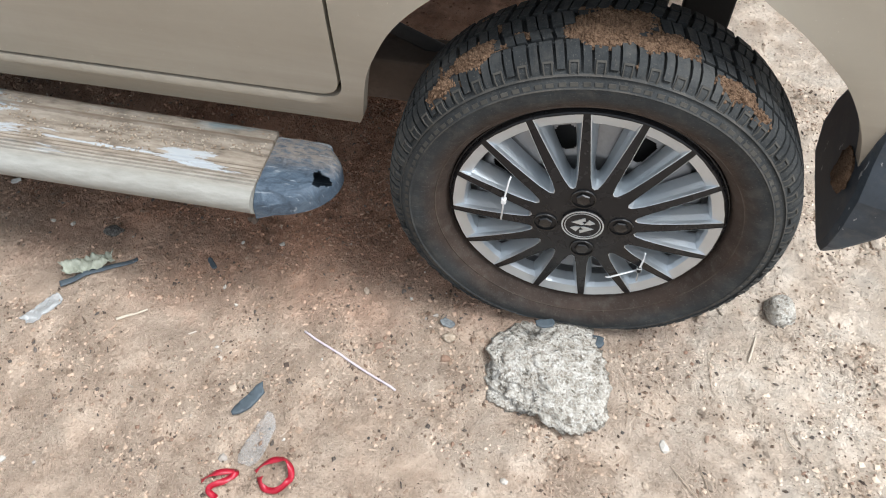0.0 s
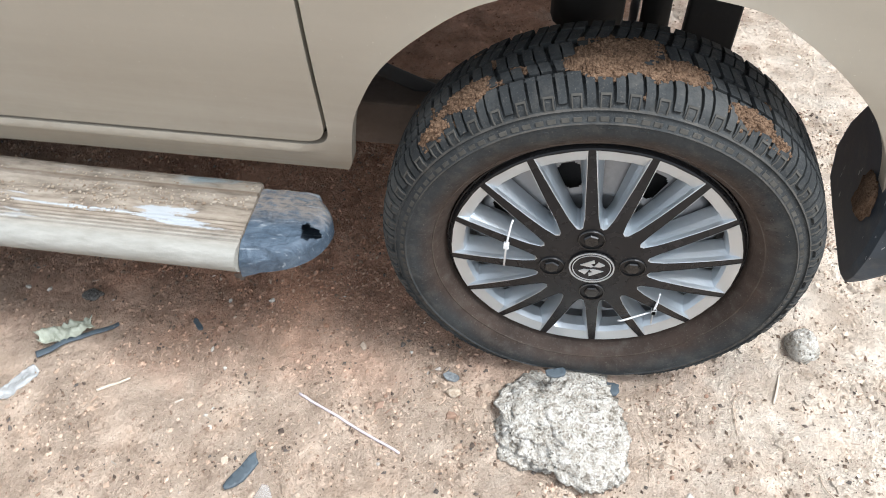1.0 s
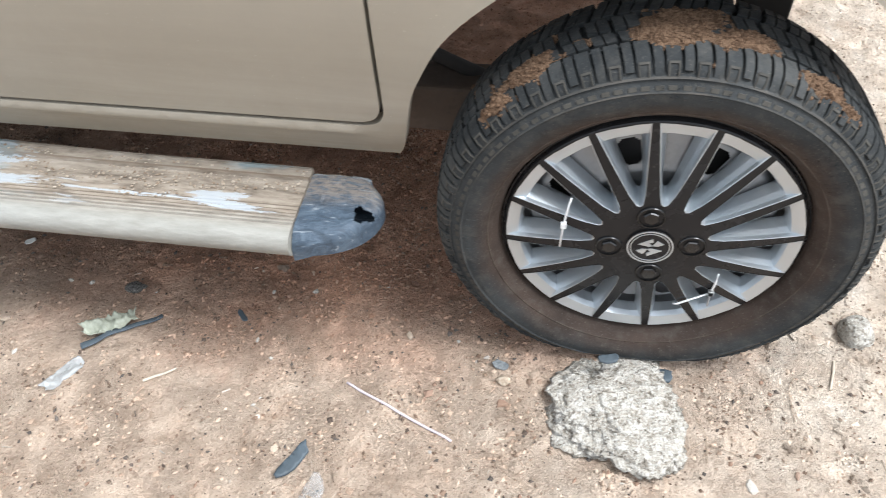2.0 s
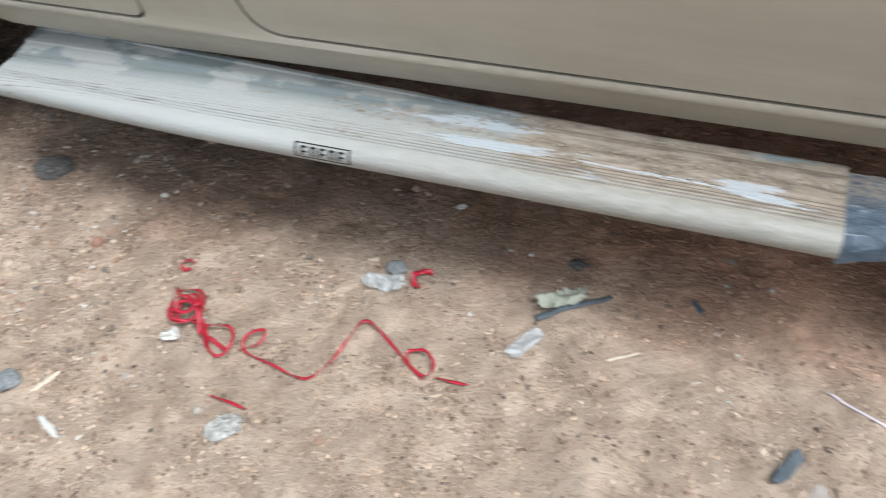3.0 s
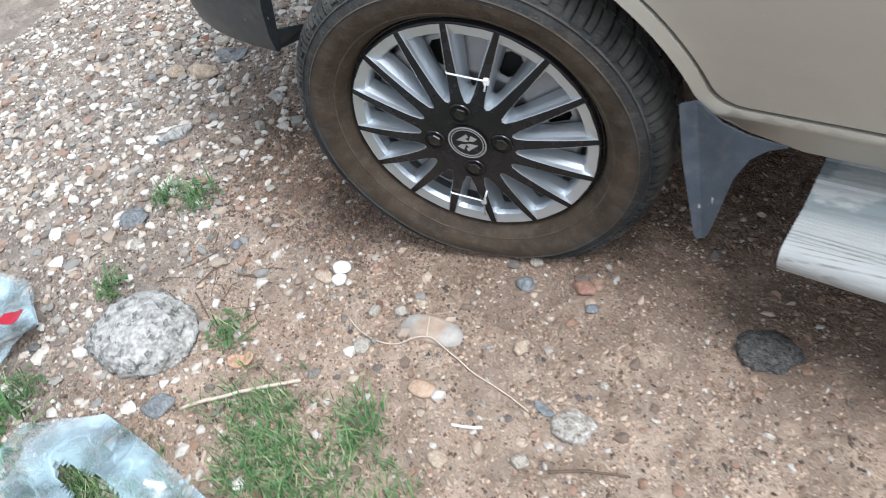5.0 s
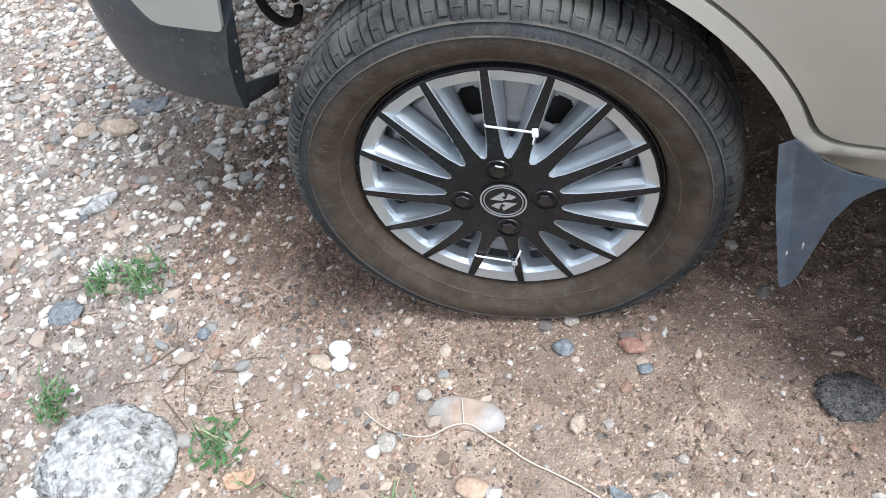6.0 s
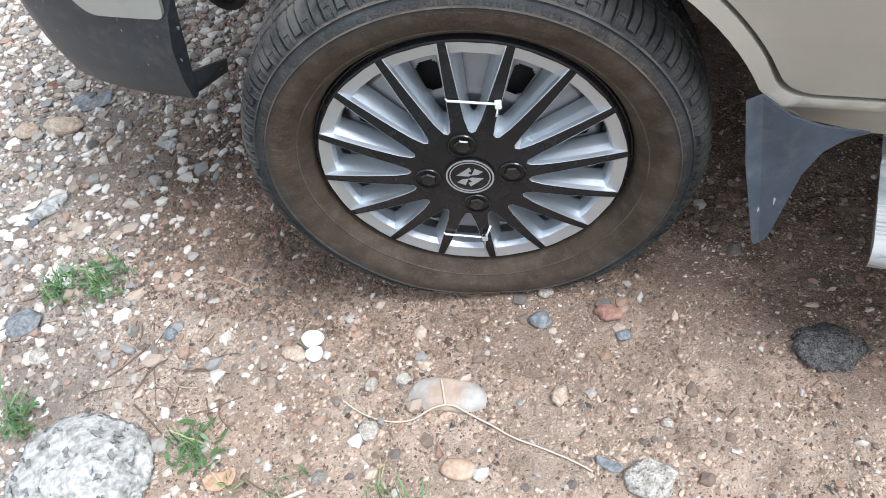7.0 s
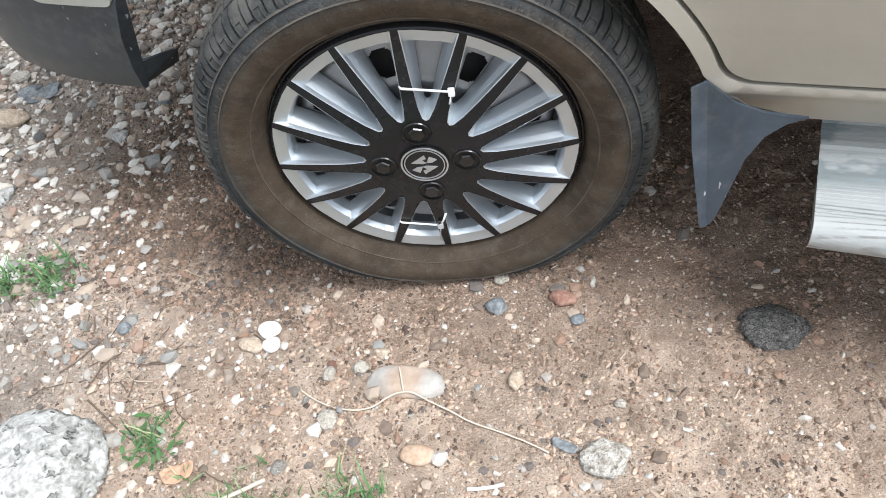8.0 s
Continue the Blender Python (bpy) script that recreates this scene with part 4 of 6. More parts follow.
def cover_mesh():
    """The black face of the wheel cover: hub dome, spokes and outer ring, with the windows cut through."""
    from mathutils.geometry import delaunay_2d_cdt
    pts, faces_in, edges = [], [], []
    ring = [(0.2062 * math.cos(2 * math.pi * i / 96), 0.2062 * math.sin(2 * math.pi * i / 96)) for i in range(96)]
    loops = [ring]
    base = window_loop(0.0, 0.0820, 0.2020, 0.0)
    for k in range(SPOKES):
        a = 2 * math.pi * (k + 0.5) / SPOKES
        c, s = math.cos(a), math.sin(a)
        loops.append([(x * c - z * s, x * s + z * c) for x, _, z in base])
    for lp in loops:
        o = len(pts)
        pts += [Vector(p) for p in lp]
        edges += [(o + i, o + (i + 1) % len(lp)) for i in range(len(lp))]
    for r in (0.02, 0.045, 0.066):
        pts += [Vector((r * math.cos(2 * math.pi * i / 32), r * math.sin(2 * math.pi * i / 32))) for i in range(32)]
    co, _, tri, *_ = delaunay_2d_cdt(pts, edges, [], 0, 1e-7)
    holes = loops[1:]

    def hole(p):
        if p.length < 0.070:
            return False
        a = (math.atan2(p.y, p.x) / (2 * math.pi / SPOKES)) % 1.0
        lp = holes[int(math.atan2(p.y, p.x) % (2 * math.pi) / (2 * math.pi / SPOKES))]
        c = False
        for i in range(len(lp)):
            (ax, ay), (bx, by) = lp[i], lp[i - 1]
            if (ay > p.y) != (by > p.y) and p.x < (bx - ax) * (p.y - ay) / (by - ay) + ax:
                c = not c
        return c

    verts = [(p.x, face_y(p.length), p.y) for p in co]
    faces = [tuple(t) for t in tri if not hole((co[t[0]] + co[t[1]] + co[t[2]]) / 3) and max(co[i].length for i in t) < 0.2075]
    n0 = len(verts)
    # rolled outer rim
    for rr, yy in ((0.2062, face_y(0.2062)), (0.2080, 0.0184), (0.2096, 0.0208), (0.2112, 0.0250), (0.2128, 0.0254), (0.2140, 0.0290), (0.2130, 0.042)):
        verts += [(rr * math.cos(2 * math.pi * i / 96), yy, rr * math.sin(2 * math.pi * i / 96)) for i in range(96)]
    for j in range(6):
        faces += [(n0 + j * 96 + i, n0 + j * 96 + (i + 1) % 96, n0 + (j + 1) * 96 + (i + 1) % 96, n0 + (j + 1) * 96 + i) for i in range(96)]
    me = mesh_of("wheel_cover", verts, faces, BLACK_GLOSS)
    bm = bmesh.new()
    bm.from_mesh(me)
    bmesh.ops.remove_doubles(bm, verts=bm.verts, dist=1e-5)
    bmesh.ops.recalc_face_normals(bm, faces=bm.faces)
    return from_bm("wheel_cover", bm, BLACK_GLOSS)


def insert_mesh():
    """The silver lining of one window: a sloping ledge at the rim and deep flared sides."""
    e = window_loop(-0.05, 0.0815, 0.2025, -0.0007)
    a = window_loop(0.06, 0.0828, 0.2014, -0.0003)
    b = window_loop(0.16, 0.0840, 0.1855, 0.0060)
    m = window_loop(0.55, 0.0865, 0.1820, 0.0150)
    c = window_loop(1.0, 0.0890, 0.1805, 0.0290)
    d = window_loop(1.03, 0.0895, 0.1803, 0.0320)
    k = len(a)
    verts = e + a + b + m + c + d
    faces = [(j * k + i, j * k + (i + 1) % k, (j + 1) * k + (i + 1) % k, (j + 1) * k + i) for j in range(5) for i in range(k)]
    bm = bmesh.new()
    vs = [bm.verts.new(v) for v in verts]
    for f in faces:
        bm.faces.new([vs[i] for i in f])
    return from_bm("silver_insert", bm, SILVER)


def rim_mesh(turn):
    """The pressed steel wheel behind the cover, with a ring of oval vent holes."""
    prof = [(0.205, 0.022), (0.200, 0.028), (0.196, 0.038), (0.191, 0.060), (0.187, 0.105), (0.177, 0.105), (0.174, 0.056), (0.170, 0.0495), (0.165, 0.0470), (0.158, 0.0460), (0.125, 0.0410), (0.118, 0.0400), (0.112, 0.0375), (0.100, 0.046), (0.07, 0.052), (0.0, 0.052)]
    prof[8:12] = [(r, 0.0470 - (0.165 - r) * 0.15) for r in np.linspace(0.167, 0.116, 22).tolist()]
    n = 320
    verts, faces = [], []
    for i in range(n):
        a = 2 * math.pi * i / n + radians(turn)
        verts += [(r * math.cos(a), y, r * math.sin(a)) for r, y in prof]
    k = len(prof)
    for i in range(n):
        for j in range(k - 1):
            u, v = ((i + 0.5) % 40 - 20) * 360 / n * 0.0025 / 0.0145, ((prof[j][0] + prof[j + 1][0]) / 2 - 0.1415) / 0.0215
            if 8 <= j < 30 and abs(u) ** 3 + abs(v) ** 3 < 1:
                continue
            faces.append((i * k + j, i * k + j + 1, ((i + 1) % n) * k + j + 1, ((i + 1) % n) * k + j))
    return mesh_of("wheel", verts, faces, STEEL, True)


def lug_mesh():
    bm = bmesh.new()
    def ringz(r, y, n=24):
        return [bm.verts.new((r * math.cos(2 * math.pi * i / n), y, r * math.sin(2 * math.pi * i / n))) for i in range(n)]
    rings = [ringz(0.0212, 0.002), ringz(0.0208, -0.0016), ringz(0.0200, -0.0028), ringz(0.0188, -0.0026), ringz(0.0168, 0.003), ringz(0.0158, 0.005)]
    for a, b in zip(rings, rings[1:]):
        for i in range(24):
            bm.faces.new((a[i], a[(i + 1) % 24], b[(i + 1) % 24], b[i]))
    bm.faces.new(rings[-1])
    hexa = [[bm.verts.new((r * math.cos(math.pi / 3 * i), y, r * math.sin(math.pi / 3 * i))) for i in range(6)] for r, y in ((0.0126, 0.006), (0.0124, -0.0024), (0.0110, -0.0042), (0.0066, -0.0044))]
    for a, b in zip(hexa, hexa[1:]):
        for i in range(6):
            bm.faces.new((a[i], a[(i + 1) % 6], b[(i + 1) % 6], b[i]))
    bm.faces.new(hexa[-1])
    return from_bm("lug_cap", bm, LUG_GLOSS)


def ring_mesh(name, r0, r1, y, material, n=64):
    v, f = [], []
    for r, yy in ((r0, y + 0.001), (r0, y), (r1, y), (r1, y + 0.001)):
        v += [(r * math.cos(2 * math.pi * i / n), yy, r * math.sin(2 * math.pi * i / n)) for i in range(n)]
    for j in range(3):
        f += [(j * n + i, j * n + (i + 1) % n, (j + 1) * n + (i + 1) % n, (j + 1) * n + i) for i in range(n)]
    return mesh_of(name, v, f, material)


def emblem_mesh():
    """Two plain notched silver wedges, mirrored about the middle."""
    v, f = [], []
    for s in (1, -1):
        for poly in (((-0.018, 0.001), (-0.002, 0.018), (0.001, 0.012), (-0.004, 0.008), (0.002, 0.004), (-0.002, 0.0015)), ((0.002, 0.004), (0.005, 0.016), (0.016, 0.012), (0.010, 0.006))):
            b = len(v)
            v += [(s * x, -0.0038, s * z) for x, z in poly] + [(s * x, -0.002, s * z) for x, z in poly]
            k = len(poly)
            f.append(tuple(range(b, b + k)))
            f += [(b + i, b + (i + 1) % k, b + k + (i + 1) % k, b + k + i) for i in range(k)]
    return mesh_of("emblem", v, f, SILVER)


COVER, INSERT_ME, LUG, EMBLEM = cover_mesh(), insert_mesh(), lug_mesh(), emblem_mesh()
RING_OUT, RING_IN = ring_mesh("emblem_ring", 0.0300, 0.0322, -0.0036, SILVER), ring_mesh("emblem_ring", 0.0262, 0.0275, -0.0036, SILVER)
DRUM = tube("brake_drum", [(0, 0.075, 0), (0, 0.078, 0), (0, 0.13, 0)], 0.165, BLACK, 32)
PLUG = ring_mesh("emblem_plate", 0.0, 0.0338, -0.0028, BLACK_GLOSS)


def wheel(x, z, steer, phase, tyre_mat, ties, foot, vents):
    """A wheel with its tyre and cover; phase turns the spokes, ties are pairs of (angle, radius) ends."""
    m = pose(x, 0, z, 0, 0, steer)
    w = part("wheel", rim_mesh(vents), car, m, "grey pressed steel wheel with vent holes")
    t = tyre(w, tyre_mat, foot, radians(phase * 3))
    spin = pose(0, 0, 0, 0, -phase, 0)
    part("wheel_cover", COVER, w, spin, "black plastic wheel cover with sixteen spokes")
    for k in range(SPOKES):
        part("silver_insert", INSERT_ME, w, pose(0, 0, 0, 0, -phase - 360 / SPOKES * (k + 0.5), 0), "silver painted window lining")
    for k in range(4):
        a = radians(phase + 90 * k)
        part("lug_cap", LUG, w, pose(0.057 * math.cos(a), 0.0, 0.057 * math.sin(a), 0, 17 * k, 0) @ Matrix.Diagonal((0.93, 1, 0.93, 1)))
    part("brake_drum", DRUM, w, label="dark brake drum")
    part("emblem_plate", PLUG, w)
    part("emblem_ring", RING_OUT, w)
    part("emblem_ring", RING_IN, w)
    part("emblem", EMBLEM, w, pose(0, 0, 0, 0, 12, 0), "plain silver wedge emblem")
    for pts in ties:
        line = []
        for a, r, out in pts:
            line.append((r * math.cos(radians(a)), face_y(r) - out, r * math.sin(radians(a))))
        tie = part("zip_tie", tube("zip_tie", line, 0.0016, TIE, 6), w, label="white nylon zip tie")
        e = Vector(line[-2])
        part("zip_tie", box_mesh("zip_tie", (-0.004, -0.004, -0.005), (0.004, 0.003, 0.005), TIE, 0.001), w, Matrix.Translation(e), "white nylon tie head")
    return w


wheel(0.0, 0.302, 13.0, 0.5, TYRE_F, [[(94, 0.132, 0.0), (93, 0.132, 0.004), (66, 0.131, 0.004), (65, 0.118, 0.010)], [(-115.6, 0.138, 0.002), (-114, 0.138, 0.004), (-90, 0.138, 0.004), (-92, 0.178, 0.006)], [(-83.5, 0.109, 0.004), (-87, 0.124, 0.005), (-90, 0.138, 0.004), (-90, 0.140, 0.003)]], 0.266, -10.5)
wheel(WB, 0.299, 0.0, 7.3, TYRE_R, [[(147, 0.140, 0.002), (150, 0.138, 0.005), (167.6, 0.127, 0.005), (189, 0.127, 0.003)], [(-66, 0.140, 0.002), (-64, 0.140, 0.004), (-41, 0.138, 0.005), (-50, 0.167, 0.004)], [(-24.4, 0.116, 0.002), (-32, 0.125, 0.004), (-41, 0.138, 0.005), (-42, 0.140, 0.004)]], 0.263, -3.5)


def far_wheel(x):
    """A wheel on the hidden side: tyre and steel disc."""
    w = part("wheel", rim_mesh(0.0), car, pose(x, 1.56, 0.30, 0, 0, 180), "grey steel wheel on the far side")
    tyre(w, TYRE_R, 0.2985, 0.0, 0)


far_wheel(0.0)
far_wheel(WB)


def mud_on_tyre():
    """A cracked crust of dried mud along the top of the rear tread, with crumbs on it."""
    rnd = random.Random(9)
    verts, faces = [], []
    step_a, step_y = 0.7, 0.0032
    cell = {}

    def cover(a, y):
        m = -0.35
        for ca, sa, cy, sy in ((92, 13, 0.070, 0.034), (80, 9, 0.050, 0.022), (128, 9, 0.045, 0.026), (137, 6, 0.020, 0.012), (60, 7, 0.022, 0.010), (52, 4, 0.016, 0.008)):
            m = max(m, 1 - math.hypot((a - ca) / sa, (y - cy) / sy))
        p = Vector((a * 0.09, y * 17, 1))
        return m + 0.55 * noise.noise(p) + 0.35 * noise.noise(p * 2.7) - 0.12

    def tread_r(y):
        return 0.3128 - 0.5 * max(0.0, 0.030 - y) ** 1.15 * 2.2

    for i in range(150):
        for j in range(40):
            a, y = 45 + i * step_a, 0.006 + j * step_y
            h = cover(a, y)
            if h > -0.25:
                r = tread_r(y) + min(0.0052, max(-0.006, h * 0.012)) + 0.0016 * noise.noise(Vector((a * 0.8, y * 150, 4)))
                cell[i, j] = len(verts)
                q = radians(a + 0.3 * rnd.random())
                verts.append(Vector((r * math.cos(q), y, r * math.sin(q))))
    for (i, j), v in cell.items():
        ring = [(i, j), (i + 1, j), (i + 1, j + 1), (i, j + 1)]
        if all(k in cell for k in ring):
            faces.append(tuple(cell[k] for k in ring))
    v0, f0 = ICO[1]
    spots = [v for v in cell if cover(45 + v[0] * step_a, 0.006 + v[1] * step_y) > -0.22]
    for _ in range(1100):
        i, j = rnd.choice(spots)
        c = verts[cell[i, j]]
        s = rnd.uniform(0.0010, 0.0030)
        b = len(verts)
        verts += [c + Vector((v.x * s * rnd.uniform(0.8, 1.4), v.y * s * 1.2, v.z * s)) for v in v0]
        faces += [tuple(b + q for q in f) for f in f0]
    return mesh_of("mud", verts, faces, MUD, False)


tagged(part("mud", mud_on_tyre(), [o for o in car.children if o.name.startswith("wheel")][1], label="dried brown mud clods"), kind="stuff")


# ---- mud flaps ----
def flap_front():
    edge = [(0.328, 0.424), (0.345, 0.421), (0.379, 0.393), (0.412, 0.380), (0.440, 0.375), (0.462, 0.372), (0.440, 0.364), (0.419, 0.346), (0.402, 0.312), (0.392, 0.268),
            (0.381, 0.220), (0.376, 0.207), (0.370, 0.201), (0.364, 0.203), (0.360, 0.214), (0.354, 0.25), (0.338, 0.34)]

    def yy(x, z):
        fold = 0.345 + (0.424 - z) * 0.115
        base = 0.070 - (0.42 - z) * 0.15
        return base + (-1.0 * (fold - x) if x < fold else 0.10 * (x - fold)) - 0.012
    me = plate("mud_flap", edge, yy, FLAP, 0.012, 0.004, [(0.345 + (0.424 - z) * 0.115, z) for z in np.linspace(0.21, 0.418, 26).tolist()])
    me.set_sharp_from_angle(angle=radians(22))
    return me


part("mud_flap", flap_front(), car, label="scuffed blue grey plastic mud flap")


def flap_rear():
    """A stiff sheet across the car behind the rear wheel, with a folded outer edge."""
    rows = [(0.258, 0.058, 0.085), (0.283, 0.046, 0.185), (0.300, 0.042, 0.236), (0.344, 0.034, 0.257), (0.40, 0.032, 0.246), (0.46, 0.046, 0.215), (0.58, 0.06, 0.165)]
    verts, faces = [], []
    for z, y0, y1 in rows:
        x = 2.983 - (z - 0.30) * 0.04
        for dx in (0.0, 0.006):
            fold = 0.070 * min(1.0, max(0.05, (z - 0.255) / 0.13))
            verts += [(x + fold + dx, y0 - fold * 0.31, z), (x + 0.004 + dx, y0 - 0.002, z), (x + dx, y0 + 0.012, z), (x + dx, (y0 + y1) / 2, z), (x + dx, y1, z)]
    n = 5
    for i in range(len(rows) - 1):
        for s in (0, 1):
            o, q = i * 2 * n + s * n, (i + 1) * 2 * n + s * n
            faces += [(o + j, o + j + 1, q + j + 1, q + j) for j in range(n - 1)]
        for j in (0, n - 1):
            o, q = i * 2 * n, (i + 1) * 2 * n
            faces.append((o + j, q + j, q + n + j, o + n + j))
    for i in (0, len(rows) - 1):
        o = i * 2 * n
        faces += [(o + j, o + j + 1, o + n + j + 1, o + n + j) for j in range(n - 1)]
    bm = bmesh.new()
    vs = [bm.verts.new(v) for v in verts]
    for f in faces:
        bm.faces.new([vs[i] for i in f])
    return from_bm("mud_flap", bm, FLAP)


rear_flap = part("mud_flap", flap_rear(), car, label="dark blue grey plastic mud flap")
part("mud", rock_mesh("mud", (0.008, 0.028, 0.040), MUD, 61, 4, 0.4), rear_flap, pose(2.974, 0.098, 0.365), "dried mud clod")


# ---- front bumper ----
def bumper_loft(profile, plan, material, name):
    """Sweeps an upright section of (out, z) along a plan of (x, y)."""
    path = [Vector((x, y)) for x, y in plan]
    verts, faces = [], []
    k = len(profile)
    for i, p in enumerate(path):
        d = (path[min(i + 1, len(path) - 1)] - path[max(i - 1, 0)]).normalized()
        nrm = Vector((-d.y, d.x))
        s = i / (len(path) - 1)
        for o, z, lean in profile:
            q = p + nrm * o + (Vector((lean, 0)) if i == 0 else Vector((lean * max(0.0, 1 - 6 * s), 0)))
            verts.append((q.x, q.y, z))
    for i in range(len(path) - 1):
        faces += [(i * k + j, i * k + (j + 1) % k, (i + 1) * k + (j + 1) % k, (i + 1) * k + j) for j in range(k)]
    faces += [tuple(range(k))[::-1], tuple(range((len(path) - 1) * k, len(path) * k))]
    bm = bmesh.new()
    vs = [bm.verts.new(v) for v in verts]
    for f in faces:
        bm.faces.new([vs[i] for i in f])
    me = from_bm(name, bm, material, True)
    me.set_sharp_from_angle(angle=radians(35))
    return me


near_plan = [(-0.436, 0.046), (-0.50, 0.048), (-0.56, 0.054), (-0.62, 0.066), (-0.68, 0.086), (-0.735, 0.118), (-0.775, 0.165), (-0.805, 0.24), (-0.825, 0.36), (-0.832, 0.55), (-0.835, 0.78)]
plan = near_plan + [(x, 1.56 - y) for x, y in near_plan[-2::-1]]
prof = [(0.004, 0.362, 0.0), (0.000, 0.357, 0.0), (-0.006, 0.357, 0.0), (-0.008, 0.40, 0.012), (-0.014, 0.60, 0.066), (-0.006, 0.60, 0.064), (-0.004, 0.545, 0.058),
        (0.004, 0.520, 0.045), (0.008, 0.512, 0.040), (0.010, 0.455, 0.018), (0.009, 0.40, 0.006)]
bumper = part("front_bumper", bumper_loft(prof, plan, BUMPER, "front_bumper"), car, label="dark grey textured plastic front bumper")


nose_plan = [(-0.698, 0.142), (-0.735, 0.185), (-0.77, 0.26), (-0.79, 0.38), (-0.797, 0.55), (-0.80, 0.78)]
nose_plan += [(x, 1.56 - y) for x, y in nose_plan[-2::-1]]
part("nose_panel", bumper_loft([(0.0, 0.60, 0.0), (0.0, 0.97, 0.0), (-0.02, 1.02, 0.0), (-0.10, 1.05, 0.0), (-0.10, 0.60, 0.0)], nose_plan, PAINT, "nose_panel"), car)


def bumper_insert():
    def yy(x, z):
        p = [q for q in near_plan]
        for (x0, y0), (x1, y1) in zip(p, p[1:]):
            if x1 <= x <= x0:
                return y0 + (y1 - y0) * (x0 - x) / (x0 - x1) - 0.014
        return 0.032
    edge = corner((-0.530, 0.510), (-0.58, 0.60), (-0.45, 0.510), 0.02) + corner((-0.398, 0.510), (-0.5, 0.510), (-0.380, 0.60), 0.014) + [(-0.372, 0.598), (-0.582, 0.598)]
    return plate("insert_panel", edge, yy, INSERT, 0.02, 0.006)


part("insert_panel", bumper_insert(), bumper, label="pale grey painted panel")


def bumper_lip():
    v = [(-0.444, 0.050, 0.358), (-0.425, 0.052, 0.402), (-0.400, 0.105, 0.385), (-0.42, 0.115, 0.350), (-0.444, 0.055, 0.355), (-0.425, 0.058, 0.402), (-0.403, 0.110, 0.383), (-0.423, 0.120, 0.348)]
    return mesh_of("bumper_lip", v, [(0, 1, 2, 3), (7, 6, 5, 4), (0, 4, 5, 1), (1, 5, 6, 2), (2, 6, 7, 3), (3, 7, 4, 0)], BUMPER)


part("bumper_lip", bumper_lip(), bumper)


# ---- running board ----
def board_profile():
    """Section (y, z): ribbed top, rounded nose, flat underside."""
    pts = [(0.108, 0.309), (0.100, 0.311), (0.098, 0.3075), (0.080, 0.3075), (0.078, 0.311), (0.072, 0.311), (0.070, 0.307), (0.044, 0.306), (0.042, 0.3035), (0.037, 0.3035), (0.035, 0.306)]
    y = 0.031
    while y > -0.022:
        low = 0.3038 if y < -0.004 else 0.3052
        pts += [(y, 0.3058), (y - 0.0035, 0.3058), (y - 0.0044, low), (y - 0.0062, low)]
        y -= 0.0074
    pts += [(-0.030, 0.3045)]
    for i in range(9):
        a = radians(80 + 125 * i / 8)
        pts.append((-0.036 + 0.0235 * math.cos(a), 0.2820 + 0.0225 * math.sin(a)))
    pts += [(-0.050, 0.262), (-0.040, 0.259), (0.10, 0.262), (0.108, 0.268)]
    return pts


def board_sag(x):
    """How far the bent front end of the board has given way, from 0 to 1."""
    return min(1.0, max(0.0, (1.05 - x) / 0.56)) ** 1.3


def board_shift(x):
    return -0.004 + 0.001 * (x - 1.3) + 0.025 * board_sag(x)


def board_lift(x):
    return 0.0012 * math.sin(x * 4) - 0.010 * max(0.0, (1.6 - x) / 1.1) ** 1.5 - 0.020 * board_sag(x)


def board_mesh():
    prof = board_profile()
    xs = list(np.linspace(0.487, 2.100, 40))
    verts, faces = [], []
    k = len(prof)
    for i, x in enumerate(xs):
        for y, z in prof:
            skew = (0.05 * (y + 0.05) + (0.03 if z < 0.27 and y > -0.045 else 0.0)) if i == 0 else 0
            fill = 0.85 * min(1.0, max(0.0, (x - 1.45) / 0.35)) if y > 0.010 else 0.0
            top = z + (0.3058 - z) * fill if 0.3025 < z < 0.3058 and y < 0.040 else z
            if y < 0.04:
                y = 0.04 + (y - 0.04) * (1 - 0.15 * board_sag(x))
            else:
                y = 0.04 + (y - 0.04) * (1 - 0.20 * min(1.0, max(0.0, (x - 1.4) / 0.4)) + 0.45 * min(1.0, max(0.0, (1.5 - x) / 0.8)))
                top += 0.012 * (y - 0.04) / 0.1 * min(1.0, max(0.0, (1.5 - x) / 0.8))
            verts.append((x + skew, y + board_shift(x), top + board_lift(x)))
    for i in range(len(xs) - 1):
        faces += [(i * k + j, i * k + (j + 1) % k, (i + 1) * k + (j + 1) % k, (i + 1) * k + j) for j in range(k)]
    faces += [tuple(range(k)), tuple(range((len(xs) - 1) * k, len(xs) * k))[::-1]]
    bm = bmesh.new()
    vs = [bm.verts.new(v) for v in verts]
    for f in faces:
        bm.faces.new([vs[i] for i in f])
    me = from_bm("running_board", bm, BOARD, True)
    me.set_sharp_from_angle(angle=radians(25))
    return me


board = part("running_board", board_mesh(), car, label="worn cream painted ribbed metal running board")


